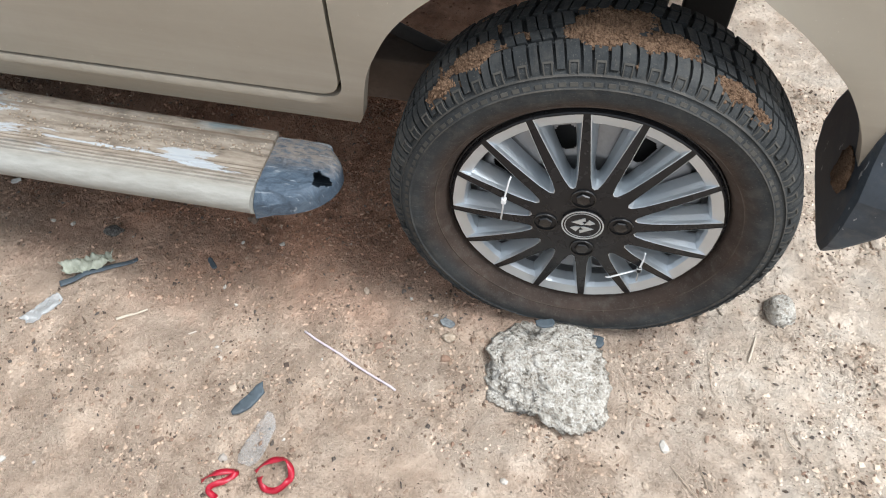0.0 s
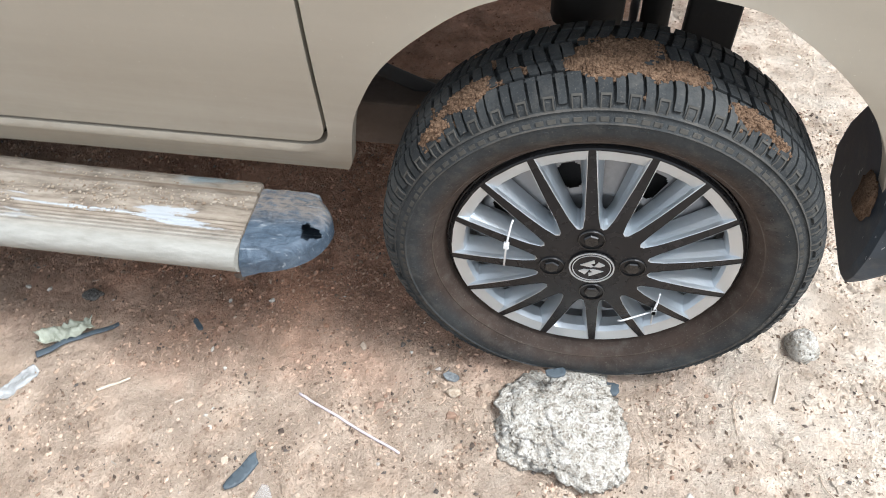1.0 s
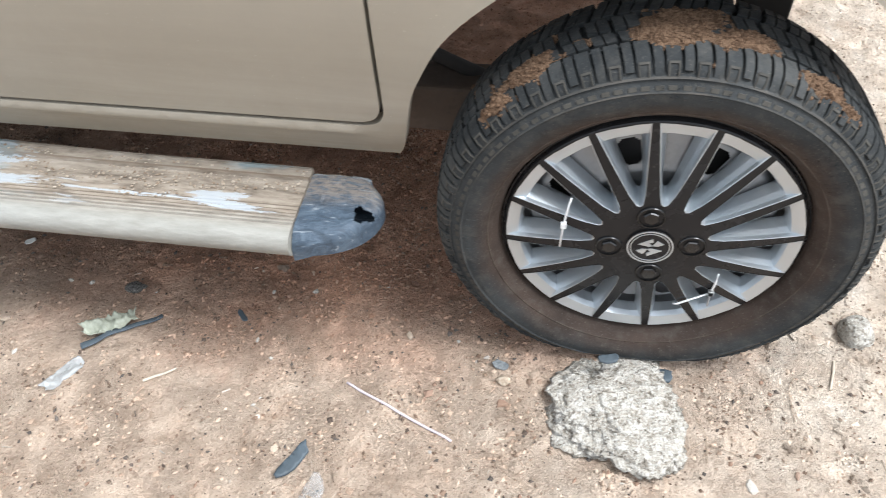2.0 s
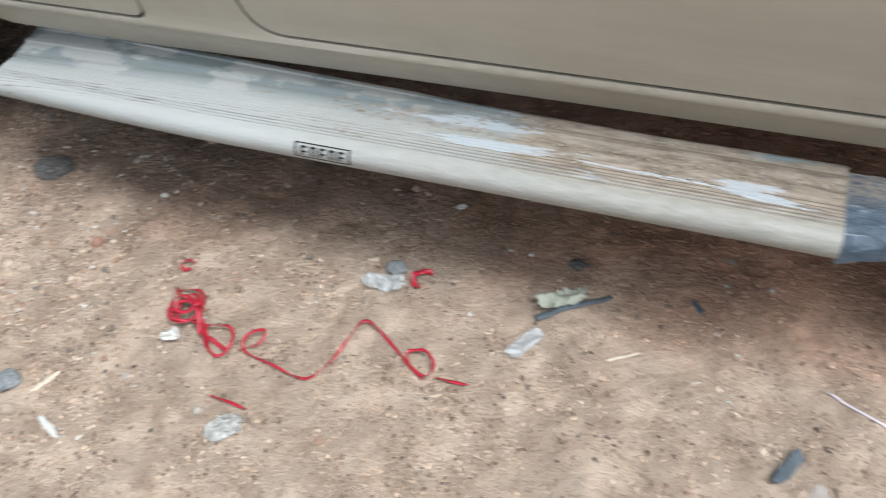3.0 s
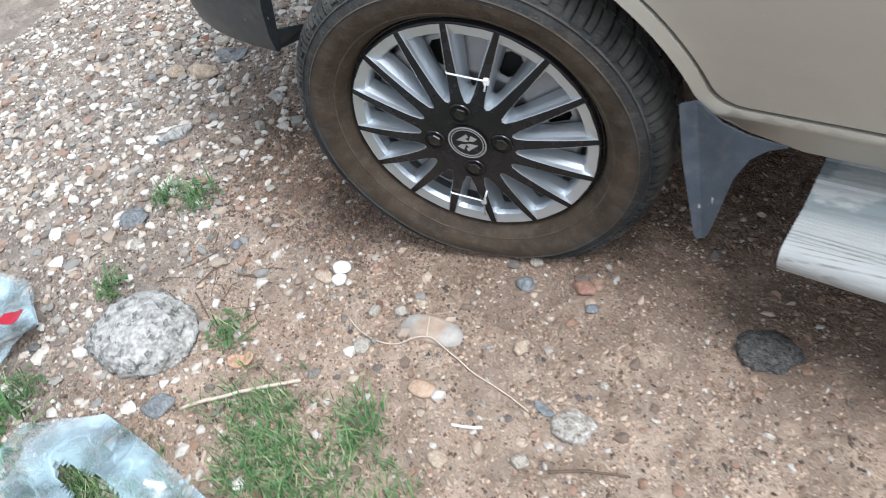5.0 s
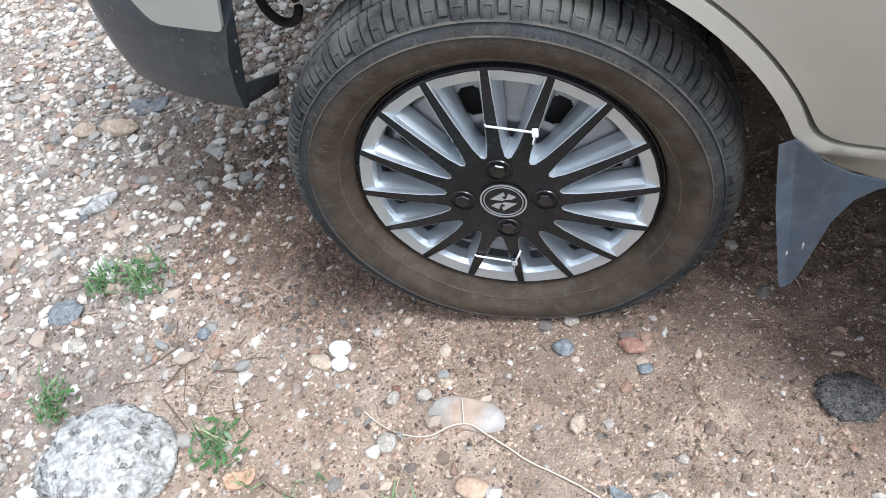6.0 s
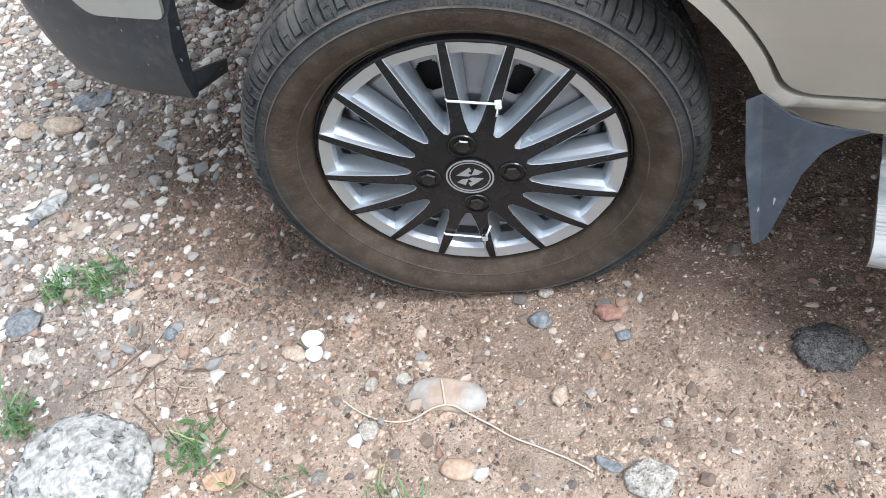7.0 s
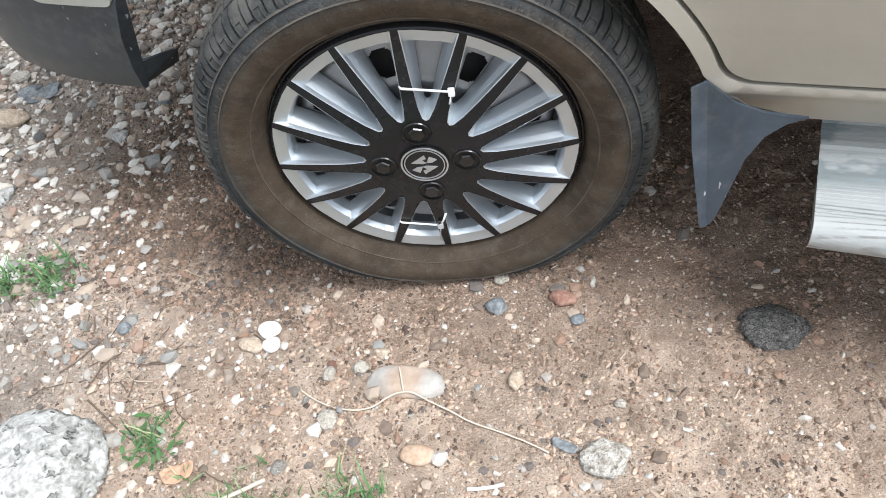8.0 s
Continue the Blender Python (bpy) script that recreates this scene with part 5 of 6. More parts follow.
def end_cap():
    """The moulded end of the board, rounded in plan, with a broken hole near its tip."""
    hole_c, hole_r = Vector((2.197, 0.006)), 0.0135
    n, m = 96, 56
    verts, faces, keep = [], [], {}
    for i in range(n + 1):
        u = i / n
        for j in range(m + 1):
            v = math.sin(math.pi / 2 * j / m)
            y_in, y_out = 0.088 + board_shift(2.1), -0.0615 + board_shift(2.1) + 0.012
            x_end = 2.101 + 0.122 * (max(0.0, 1 - max(0.0, v - 0.22) ** 2.6 / 0.78 ** 2.6)) ** 0.5
            x_end -= 0.034 * max(0.0, 1 - v / 0.42) ** 2.6
            x = 2.101 + (x_end - 2.101) * u
            y = y_in + (y_out - y_in) * v
            top = 0.303 + 0.002 * math.sin(u * 3)
            edge = max(0.0, (v - 0.72) / 0.28)
            tip = max(0.0, (u - 0.80) / 0.20) if v > 0.05 else 0
            z = top - 0.034 * (1 - math.sqrt(max(0.0, 1 - edge ** 2))) - 0.018 * (1 - math.sqrt(max(0.0, 1 - tip ** 2)))
            z += 0.0016 * noise.noise(Vector((x * 60, y * 60, 1))) + 0.0008 * noise.noise(Vector((x * 200, y * 200, 3)))
            verts.append((x, y, z))
    for i in range(n):
        for j in range(m):
            a = i * (m + 1) + j
            c = (Vector(verts[a]) + Vector(verts[a + m + 2])) / 2
            d = Vector((c.x, c.y)) - hole_c
            ang = math.atan2(d.y, d.x)
            if d.length < hole_r * (1 + 0.28 * math.sin(3 * ang + 1) + 0.06 * math.sin(11 * ang)):
                continue
            faces.append((a, a + 1, a + m + 2, a + m + 1))
    # skirt down to the underside
    rim = [i * (m + 1) for i in range(n + 1)]
    rim = [i * (m + 1) for i in range(0, n + 1)] + [n * (m + 1) + j for j in range(1, m + 1)] + [i * (m + 1) + m for i in range(n - 1, -1, -1)]
    o = len(verts)
    for r in rim:
        x, y, z = verts[r]
        verts.append((x, y, 0.264))
    faces += [(rim[i], rim[i + 1], o + i + 1, o + i) for i in range(len(rim) - 1)]
    faces.append(tuple(range(o, len(verts))))
    bm = bmesh.new()
    vs = [bm.verts.new(v) for v in verts]
    for f in faces:
        try:
            bm.faces.new([vs[i] for i in f])
        except ValueError:
            pass
    bmesh.ops.remove_doubles(bm, verts=bm.verts, dist=1e-5)
    me = from_bm("end_cap", bm, CAP, True)
    me.set_sharp_from_angle(angle=radians(50))
    return me


part("end_cap", end_cap(), board, label="scuffed blue grey plastic end cap with broken hole")


def decal():
    """A black framed badge on the board's nose, its unreadable marks as bars."""
    def on_nose(x, t):
        a = radians(80 + 125 * t)
        return (x, -0.036 + 0.0243 * math.cos(a) + board_shift(x), 0.2820 + 0.0233 * math.sin(a) + board_lift(x))
    bars = [(1.238, 1.345, 0.34, 0.38), (1.238, 1.345, 0.86, 0.90), (1.238, 1.242, 0.34, 0.90), (1.341, 1.345, 0.34, 0.90)]
    rnd = random.Random(5)
    for i in range(5):
        x = 1.250 + i * 0.018
        bars += [(x, x + 0.004, 0.45, 0.80), (x + 0.004, x + 0.013, 0.45, 0.52)]
        bars.append((x + 0.009, x + 0.013, 0.52, 0.80) if i % 2 else (x + 0.004, x + 0.013, 0.62, 0.68))
    verts, faces = [], []
    for x0, x1, t0, t1 in bars:
        b = len(verts)
        for s in range(4):
            t = t0 + (t1 - t0) * s / 3
            verts += [on_nose(x0, t), on_nose(x1, t)]
        faces += [(b + 2 * s, b + 2 * s + 1, b + 2 * s + 3, b + 2 * s + 2) for s in range(3)]
    return mesh_of("badge", verts, faces, BLACK_GLOSS)


part("badge", decal(), board, label="black framed badge with bars")


# ---- stones and rubbish on the ground ----
def on_ground(x, y, rz=0.0, lift=0.0):
    return pose(x, y, ground_height(x, y) + lift, 0, 0, rz)


def stone(name, x, y, size, material, seed, label, category="stone", rz=0.0, sub=3, rough=0.3, facet=0.0, sink=0.25, group=""):
    me = rock_mesh(name, size, material, seed, sub, rough, facet, spike=0.17 if material is CONCRETE else 0.10 if size[0] > 0.1 else 0.10 if size[0] == 0.046 else 0.0)
    return thing(name, me, label, category, on_ground(x, y, rz, -size[2] * sink), group)


stone("concrete_lump", 2.608, -0.092, (0.108, 0.112, 0.034), CONCRETE, 11, "rough pale concrete lump lying against the tyre", "rock", 20, 5, 0.34, 0.0, 0.42)
stone("granite_rock", -0.565, -0.440, (0.128, 0.092, 0.050), GRANITE, 5, "rounded grey granite rock with pale speckles", "rock", 15, 5, 0.14, 0.1, 0.25)
stone("concrete_chunk", 3.017, 0.110, (0.026, 0.034, 0.026), CONCRETE, 3, "small pale concrete chunk on the dirt", "rock", 10)
stone("dark_stone", 0.490, 0.006, (0.046, 0.039, 0.020), DARKSTONE, 8, "dark grey rough stone half sunk in dirt", "stone", 15, 5, 0.24, 0.0, 0.35)
stone("white_stone", 0.232, -0.332, (0.014, 0.012, 0.009), WHITESTONE, 15, "small whitish stone on the dirt")
stone("tan_stone", 0.111, -0.385, (0.019, 0.015, 0.008), TANSTONE, 16, "small flat tan stone on the dirt")
stone("brick_fragment", 0.744, -0.168, (0.014, 0.013, 0.010), BRICK, 17, "small brick red fragment on the dirt", "brick")
stone("brick_fragment", 0.178, 0.000, (0.022, 0.015, 0.008), BRICK, 18, "brick red fragment beside the tyre", "brick")
stone("slate_chip", 0.206, -0.032, (0.013, 0.012, 0.006), BLUESTONE, 19, "pale green grey slate chip on the dirt", "stone", 30, 2, 0.2, 0.3)
stone("blue_stone", 0.078, -0.033, (0.016, 0.015, 0.009), BLUESTONE, 20, "small blue grey stone on the dirt")
stone("orange_stone", 0.017, -0.290, (0.027, 0.018, 0.010), ORANGE, 21, "smooth orange stone on the dirt", "stone", 10, 3, 0.08)
stone("white_stone", 0.076, 0.015, (0.012, 0.011, 0.010), WHITESTONE, 22, "small white stone against the tyre")
stone("white_stone", -0.138, -0.264, (0.018, 0.016, 0.011), WHITESTONE, 24, "whitish stone on the dirt", "stone", 40)
stone("white_stone", -0.158, -0.193, (0.010, 0.014, 0.010), WHITESTONE, 25, "small whitish stone on the dirt")
stone("white_stone", -0.113, -0.172, (0.014, 0.012, 0.009), WHITESTONE, 26, "small whitish stone on the dirt")
stone("tan_stone", -0.085, -0.140, (0.014, 0.010, 0.008), TANSTONE, 27, "small tan stone on the dirt")
stone("tan_stone", 0.133, -0.150, (0.012, 0.019, 0.011), TANSTONE, 28, "rounded tan stone on the dirt")
stone("white_stone", 0.288, -0.158, (0.009, 0.007, 0.006), WHITESTONE, 29, "tiny white stone on the dirt")
stone("pale_stone", 0.275, -0.245, (0.036, 0.029, 0.016), CONCRETE, 30, "pale speckled stone on the dirt", "stone", 15)
stone("white_stone", -0.310, -0.163, (0.022, 0.013, 0.010), TANSTONE, 31, "creamy tan stone among gravel")
stone("blue_stone", -0.555, -0.175, (0.014, 0.012, 0.010), BLUESTONE, 32, "blue grey stone among gravel")
stone("long_stone", -0.985, 0.045, (0.055, 0.020, 0.014), GRANITE, 33, "long pale grey stone among gravel", "stone", 55, 3, 0.2, 0.3)
stone("brown_stone", -1.195, 0.240, (0.034, 0.022, 0.018), TANSTONE, 34, "angular brown stone among gravel", "stone", 10, 3, 0.3, 0.3)
stone("tan_stone", -1.105, 0.262, (0.055, 0.030, 0.022), TANSTONE, 35, "angular tan stone among gravel", "stone", 20, 3, 0.25, 0.3)
stone("grey_stone", -0.80, 0.250, (0.020, 0.018, 0.012), GRANITE, 36, "grey stone among gravel")
stone("green_stone", -0.752, 0.358, (0.018, 0.012, 0.009), BLUESTONE, 37, "greenish grey stone under the bumper")
stone("blue_stone", -0.412, -0.535, (0.032, 0.024, 0.012), BLUESTONE, 38, "flat blue grey stone beside the grass", "stone", 50)
stone("blue_stone", -0.86, -0.215, (0.036, 0.032, 0.018), BLUESTONE, 39, "blue grey stone among gravel", "stone", 30)
stone("white_stone", -0.790, -0.270, (0.022, 0.016, 0.012), WHITESTONE, 40, "white stone among gravel")
stone("blue_stone", 0.790, -0.500, (0.026, 0.024, 0.013), BLUESTONE, 41, "blue grey stone on the dirt")
stone("white_stone", 0.624, -0.655, (0.014, 0.012, 0.008), WHITESTONE, 42, "small white stone beside the grass")
stone("tan_stone", 0.731, -0.620, (0.016, 0.012, 0.008), TANSTONE, 43, "small tan stone on the dirt")
stone("white_stone", 0.328, -0.715, (0.020, 0.016, 0.014), PLASTIC_W, 44, "white stone in the grass", "stone", 20, 3, 0.2, 0.2, -0.2)
stone("blue_stone", 0.430, -0.79, (0.030, 0.022, 0.012), BLUESTONE, 45, "blue grey stone in the grass")
stone("white_stone", 1.165, -0.440, (0.008, 0.008, 0.006), WHITESTONE, 47, "tiny white stone on the dirt")
stone("grey_tile", 1.228, -0.455, (0.036, 0.028, 0.006), GRANITE, 48, "flat grey tile fragment on the dirt", "tile", 30, 3, 0.12, 0.35)
stone("grey_stone", 1.380, -0.050, (0.022, 0.017, 0.012), BLUESTONE, 49, "dark grey stone beside white film")
stone("dark_stone", 1.715, 0.052, (0.020, 0.014, 0.007), DARKSTONE, 50, "flat dark stone under the board")
stone("tan_stone", 2.425, -0.062, (0.013, 0.010, 0.008), TANSTONE, 51, "small tan stone near the tyre")


def chip(name, x, y, size, material, rz, label, category, seed, lift=0.0, curl=0.15, crumple=0.10):
    """A thin bent scrap with uneven edges."""
    rnd = random.Random(seed)
    n = 14
    outline = []
    for i in range(n):
        a = 2 * math.pi * i / n
        k = 0.88 / (abs(math.cos(a)) ** 3.4 + abs(math.sin(a)) ** 3.4) ** (1 / 3.4) * rnd.uniform(0.88, 1.14)
        outline.append((size[0] * math.cos(a) * k * 1.15, size[1] * math.sin(a) * k * 1.15))
    def zz(u, v):
        return curl * (u * u / size[0]) + crumple * size[1] * (noise.noise(Vector((u * 60 + seed, v * 60, 0))) + 0.6 * noise.noise(Vector((u * 150 + seed, v * 150, 3))))
    v, f = sheet_from_outline(outline, max(size) / (6 if crumple < 0.2 else 14), zz, -size[2])
    v = [(a, c, b + size[2]) for a, b, c in v]
    me = mesh_of(name, v, f, material, True)
    return thing(name, me, label, category, on_ground(x, y, rz, 0.002 + lift))


chip("rubber_strip", 2.112, -0.252, (0.034, 0.010, 0.006), RUBBER, 62, "dark blue grey rubber scrap on the dirt", "rubber scrap", 1)
chip("film_scrap", 2.152, -0.320, (0.045, 0.018, 0.0015), FILM_D, 80, "thin milky grey film scrap on the dirt", "plastic scrap", 2)
chip("rubber_flake", 2.672, -0.030, (0.026, 0.012, 0.006), RUBBER, 5, "dark blue rubber flake by the tyre", "rubber scrap", 3, 0.004)
chip("rubber_flake", 2.590, -0.040, (0.016, 0.008, 0.005), RUBBER, 15, "dark rubber flake on the concrete lump", "rubber scrap", 4, 0.055)
chip("blue_chip", 2.416, -0.036, (0.013, 0.007, 0.004), BLUESTONE, -20, "small faded blue plastic chip on dirt", "plastic scrap", 5)
chip("black_chip", 1.941, 0.012, (0.014, 0.005, 0.003), RUBBER, -45, "small black plastic chip on the dirt", "plastic scrap", 6)
chip("white_film", 1.372, -0.092, (0.044, 0.020, 0.002), FILM_C, 8, "crumpled white film scrap on the dirt", "plastic scrap", 7, 0.005, 0.2, 0.7)
chip("wrapper", 1.708, -0.038, (0.046, 0.018, 0.002), WRAP, 30, "crumpled faded green wrapper on the dirt", "wrapper", 8, 0.006, 0.1, 0.9)
chip("white_film", 1.668, -0.146, (0.038, 0.015, 0.002), FILM_C, 60, "torn milky plastic tail of a wrapper", "plastic scrap", 9, 0.003, 0.1, 0.4)
chip("white_scrap", 1.030, -0.322, (0.018, 0.013, 0.002), FILM_W, 40, "white plastic scrap under red ribbon", "plastic scrap", 10, 0.004, 0.3, 0.8)
chip("white_scrap", 1.447, 0.143, (0.010, 0.006, 0.002), PLASTIC_W, 30, "small white scrap under the running board", "plastic scrap", 11)
chip("grey_scrap", 0.172, -0.922, (0.048, 0.030, 0.002), FILM_B, 60, "flat blue grey film scrap in the grass", "plastic scrap", 12, 0.016)
chip("red_scrap", 0.649, -0.799, (0.012, 0.008, 0.002), RED, 10, "small red plastic scrap in the grass", "plastic scrap", 13)
chip("grey_scrap", 0.222, -0.236, (0.019, 0.007, 0.002), BLUESTONE, -15, "flat blue grey plastic scrap on dirt", "plastic scrap", 14)
stone("white_disc", -0.291, -0.132, (0.021, 0.018, 0.008), PLASTIC_W, 15, "white round plastic piece on the gravel", "plastic scrap", 0, 3, 0.04, 0.0, -0.2)
stone("white_disc", -0.276, -0.158, (0.016, 0.016, 0.008), PLASTIC_W, 16, "white round plastic piece on the gravel", "plastic scrap", 30, 3, 0.04, 0.0, -0.2)


def slab_stone():
    """A flat worn slab, grey at its rim and tan in its middle."""
    k = Mat("worn slab", 0.95, spec=0.2)
    n = k.noise(35, 5, 0.65)
    rim = k.mask(k.math('ADD', k.math('ABSOLUTE', k.axis("X"), 0.0), k.math('MULTIPLY', n, 0.03)), 0.030, 0.052)
    k.color(k.mix(rim, k.ramp(n, [(0.3, (0.30, 0.225, 0.165)), (0.7, (0.42, 0.335, 0.265))]), k.ramp(n, [(0.3, (0.27, 0.25, 0.22)), (0.7, (0.41, 0.385, 0.35))])))
    k.bump(n, 0.004, 0.9)
    edge = [(-0.058, -0.026), (-0.040, -0.031), (0.000, -0.027), (0.036, -0.024), (0.060, -0.010), (0.054, 0.014), (0.030, 0.024), (-0.012, 0.026), (-0.044, 0.018), (-0.062, -0.004)]
    v, f = sheet_from_outline([tuple(p)[:2] for p in catmull([(a, b, 0) for a, b in edge], 3, True)], 0.006, lambda u, w: 0.0)
    cx = [(a, b, 0.011 - 0.009 * max(0.0, math.hypot(a / 0.062, b / 0.029) - 0.55) ** 2 / 0.2 + 0.0025 * noise.noise(Vector((a * 40, b * 40, 1))) + 0.001 * noise.noise(Vector((a * 130, b * 130, 1)))) for a, _, b in v]
    low = [(a * 1.04, b * 1.04, -0.006) for a, b, _ in cx]
    bm = bmesh.new()
    up, dn = [bm.verts.new(p) for p in cx], [bm.verts.new(p) for p in low]
    for t in f:
        bm.faces.new([up[i] for i in t])
        bm.faces.new([dn[i] for i in t[::-1]])
    for e in [e for e in bm.edges if len(e.link_faces) == 1 and e.verts[0] in up]:
        i, j = up.index(e.verts[0]), up.index(e.verts[1])
        bm.faces.new((up[i], up[j], dn[j], dn[i]))
    return thing("flat_stone", from_bm("flat_stone", bm, k.m, True), "flat worn grey and tan slab half buried in dirt", "stone", on_ground(-0.032, -0.182, 4))


slab_stone()
chip("dry_leaf", -0.335, -0.392, (0.026, 0.014, 0.001), DRYLEAF, 30, "curled orange brown dry leaf on dirt", "leaf", 17, 0.002, 0.25, 0.35)
chip("dry_leaf", -0.268, -0.714, (0.026, 0.016, 0.001), DRYLEAF, 50, "orange brown dry leaf in a torn bag", "leaf", 27, 0.030, 0.5)
chip("blue_film", -1.09, 0.36, (0.05, 0.03, 0.001), BLUESTONE, 20, "pale blue film scrap on the gravel", "plastic scrap", 18)
chip("white_block", -1.17, 0.40, (0.022, 0.014, 0.010), WHITESTONE, 25, "pale square chip on the gravel", "stone", 19, 0, 0)
chip("pale_splinter", 0.860, -0.478, (0.026, 0.0045, 0.003), STRAW, 65, "pale wood splinter on the dirt", "splinter", 20, 0, 0)
chip("pale_splinter", 0.628, -0.507, (0.044, 0.0045, 0.003), STRAW, -32, "pale wood splinter on the dirt", "splinter", 21, 0, 0)
chip("pale_splinter", 0.926, -0.551, (0.030, 0.006, 0.003), FILM_W, -22, "pale grey splinter on the dirt", "splinter", 22, 0, 0)
chip("pink_splinter", 0.465, -0.558, (0.032, 0.006, 0.003), STRAW, 34, "pale pinkish wood splinter on the dirt", "splinter", 23, 0, 0)


def rod(name, pts, r, material, label, category, taper=1.0, n=6, flat=1.0):
    line = [(p.x, p.y, ground_height(p.x, p.y) + r * flat + p.z) for p in catmull([(x, y, 0.0) if len((x, y, *z)) == 2 else (x, y, z[0]) for x, y, *z in pts], n)]
    return thing(name, tube(name, line, r, material, 8, flat, taper), label, category)


rod("drinking_straw", [(2.162, -0.098), (2.257, -0.141), (2.352, -0.182)], 0.0023, LILAC, "thin pale lilac plastic stick on the dirt", "stick")
rod("black_strip", [(1.672, -0.088, 0.003), (1.71, -0.060, 0.004), (1.792, -0.004, 0.0)], 0.0080, RUBBER, "narrow black plastic strip on the dirt", "plastic scrap", 0.6, 6, 0.3)
rod("straw_stalk", [(1.812, -0.141), (1.842, -0.122), (1.862, -0.111)], 0.003, STRAW, "pale dry stalk on the dirt", "stalk", 0.6)
rod("white_stick", [(-0.365, -0.522, 0.004), (-0.28, -0.447, 0.012), (-0.194, -0.373, 0.004)], 0.0034, STRAW, "thin pale stick lying by the grass", "stick")
rod("white_stick", [(0.143, -0.568, 0.003), (0.250, -0.592, 0.006), (0.360, -0.616, 0.003)], 0.0036, FILM_W, "thin pale grey stick lying in grass", "stick")
rod("twig", [(0.278, -0.326), (0.33, -0.298), (0.387, -0.279)], 0.0028, TWIG, "short dark brown twig on the dirt", "twig", 0.6)
rod("twig", [(-0.60, -0.16), (-0.55, -0.24), (-0.515, -0.30)], 0.0014, TWIG, "thin brown twig on the gravel", "twig", 0.5)
rod("twig", [(-0.55, -0.31), (-0.46, -0.35), (-0.42, -0.36)], 0.0016, TWIG, "thin dark twig beside the granite rock", "twig", 0.6)
rod("twine", [(-0.195, -0.227, 0.004), (-0.145, -0.242, 0.002), (-0.081, -0.238, 0.004), (-0.028, -0.204, 0.012), (0.028, -0.213, 0.006), (0.093, -0.230, 0.003), (0.161, -0.240, 0.003), (0.202, -0.251, 0.002)], 0.0014, STRAW, "pale knotted twine lying on the dirt", "twine")
rod("twine", [(-0.028, -0.204, 0.012), (-0.036, -0.186, 0.014), (-0.046, -0.166, 0.012)], 0.0013, STRAW, "short twine end on the flat stone", "twine")
rod("straw_stalk", [(2.955, -0.01), (2.965, 0.025), (2.972, 0.05)], 0.0022, STRAW, "pale dry stalk on the dirt", "stalk", 0.7)
rod("white_stick", [(0.10, -0.325), (0.125, -0.318), (0.15, -0.308)], 0.0028, PLASTIC_W, "short white plastic stick on the dirt", "stick")


def red_band(pts, label, width=0.0058, stand=0.45, seed=0):
    line = catmull([(x, y, z) for x, y, z in pts], 7)
    line = [Vector((p.x, p.y, p.z + ground_height(p.x, p.y) + 0.001)) for p in line]
    return thing("red_ribbon", ribbon("red_ribbon", line, width, RED, 0.0005, stand), label, "ribbon", group="red ribbons")


red_band([(1.171, -0.311, 0.002), (1.205, -0.289, 0.010), (1.204, -0.262, 0.014), (1.178, -0.273, 0.012), (1.176, -0.299, 0.006), (1.195, -0.312, 0.002), (1.245, -0.318, 0.001), (1.296, -0.328, 0.002),
          (1.329, -0.322, 0.001), (1.350, -0.282, 0.002), (1.362, -0.227, 0.004), (1.376, -0.187, 0.008), (1.408, -0.196, 0.004), (1.451, -0.223, 0.002), (1.495, -0.253, 0.004), (1.528, -0.261, 0.008),
          (1.530, -0.236, 0.012), (1.506, -0.217, 0.010), (1.478, -0.224, 0.006), (1.486, -0.246, 0.002), (1.520, -0.266, 0.001)], "long curled red ribbon lying on the dirt")
red_band([(2.166, -0.372, 0.003), (2.186, -0.352, 0.010), (2.214, -0.350, 0.016), (2.228, -0.374, 0.014), (2.212, -0.396, 0.008), (2.186, -0.394, 0.004), (2.176, -0.378, 0.002)], "curled loop of red ribbon on the dirt", 0.010)
red_band([(2.086, -0.402, 0.002), (2.110, -0.388, 0.010), (2.138, -0.378, 0.006), (2.128, -0.396, 0.010), (2.104, -0.414, 0.004), (2.12, -0.424, 0.002)], "crumpled red ribbon on the dirt", 0.010)
red_band([(1.540, -0.256, 0.001), (1.57, -0.256, 0.002), (1.600, -0.253, 0.001)], "short red ribbon end on the dirt")
red_band([(1.171, -0.409, 0.001), (1.21, -0.410, 0.003), (1.248, -0.414, 0.001)], "short straight red ribbon on the dirt")
red_band([(0.984, -0.172, 0.002), (0.972, -0.180, 0.004), (0.958, -0.168, 0.006), (0.965, -0.153, 0.005), (0.982, -0.157, 0.002)], "tiny curled red ribbon ring on dirt", 0.006)
red_band([(1.453, -0.040, 0.001), (1.434, -0.046, 0.006), (1.424, -0.062, 0.008), (1.432, -0.080, 0.003), (1.446, -0.082, 0.001)], "short curved red ribbon beside white film", 0.011)
red_band([(0.978, -0.221, 0.003), (1.000, -0.238, 0.006), (1.017, -0.258, 0.010), (1.011, -0.289, 0.012), (1.040, -0.298, 0.016), (1.074, -0.265, 0.020), (1.045, -0.248, 0.022), (1.015, -0.262, 0.018),
          (1.03, -0.288, 0.012), (1.062, -0.284, 0.010), (1.103, -0.282, 0.012), (1.137, -0.275, 0.014), (1.156, -0.305, 0.010), (1.140, -0.335, 0.004), (1.105, -0.318, 0.003), (1.079, -0.284, 0.006)], "tangled curls of red ribbon on the dirt")
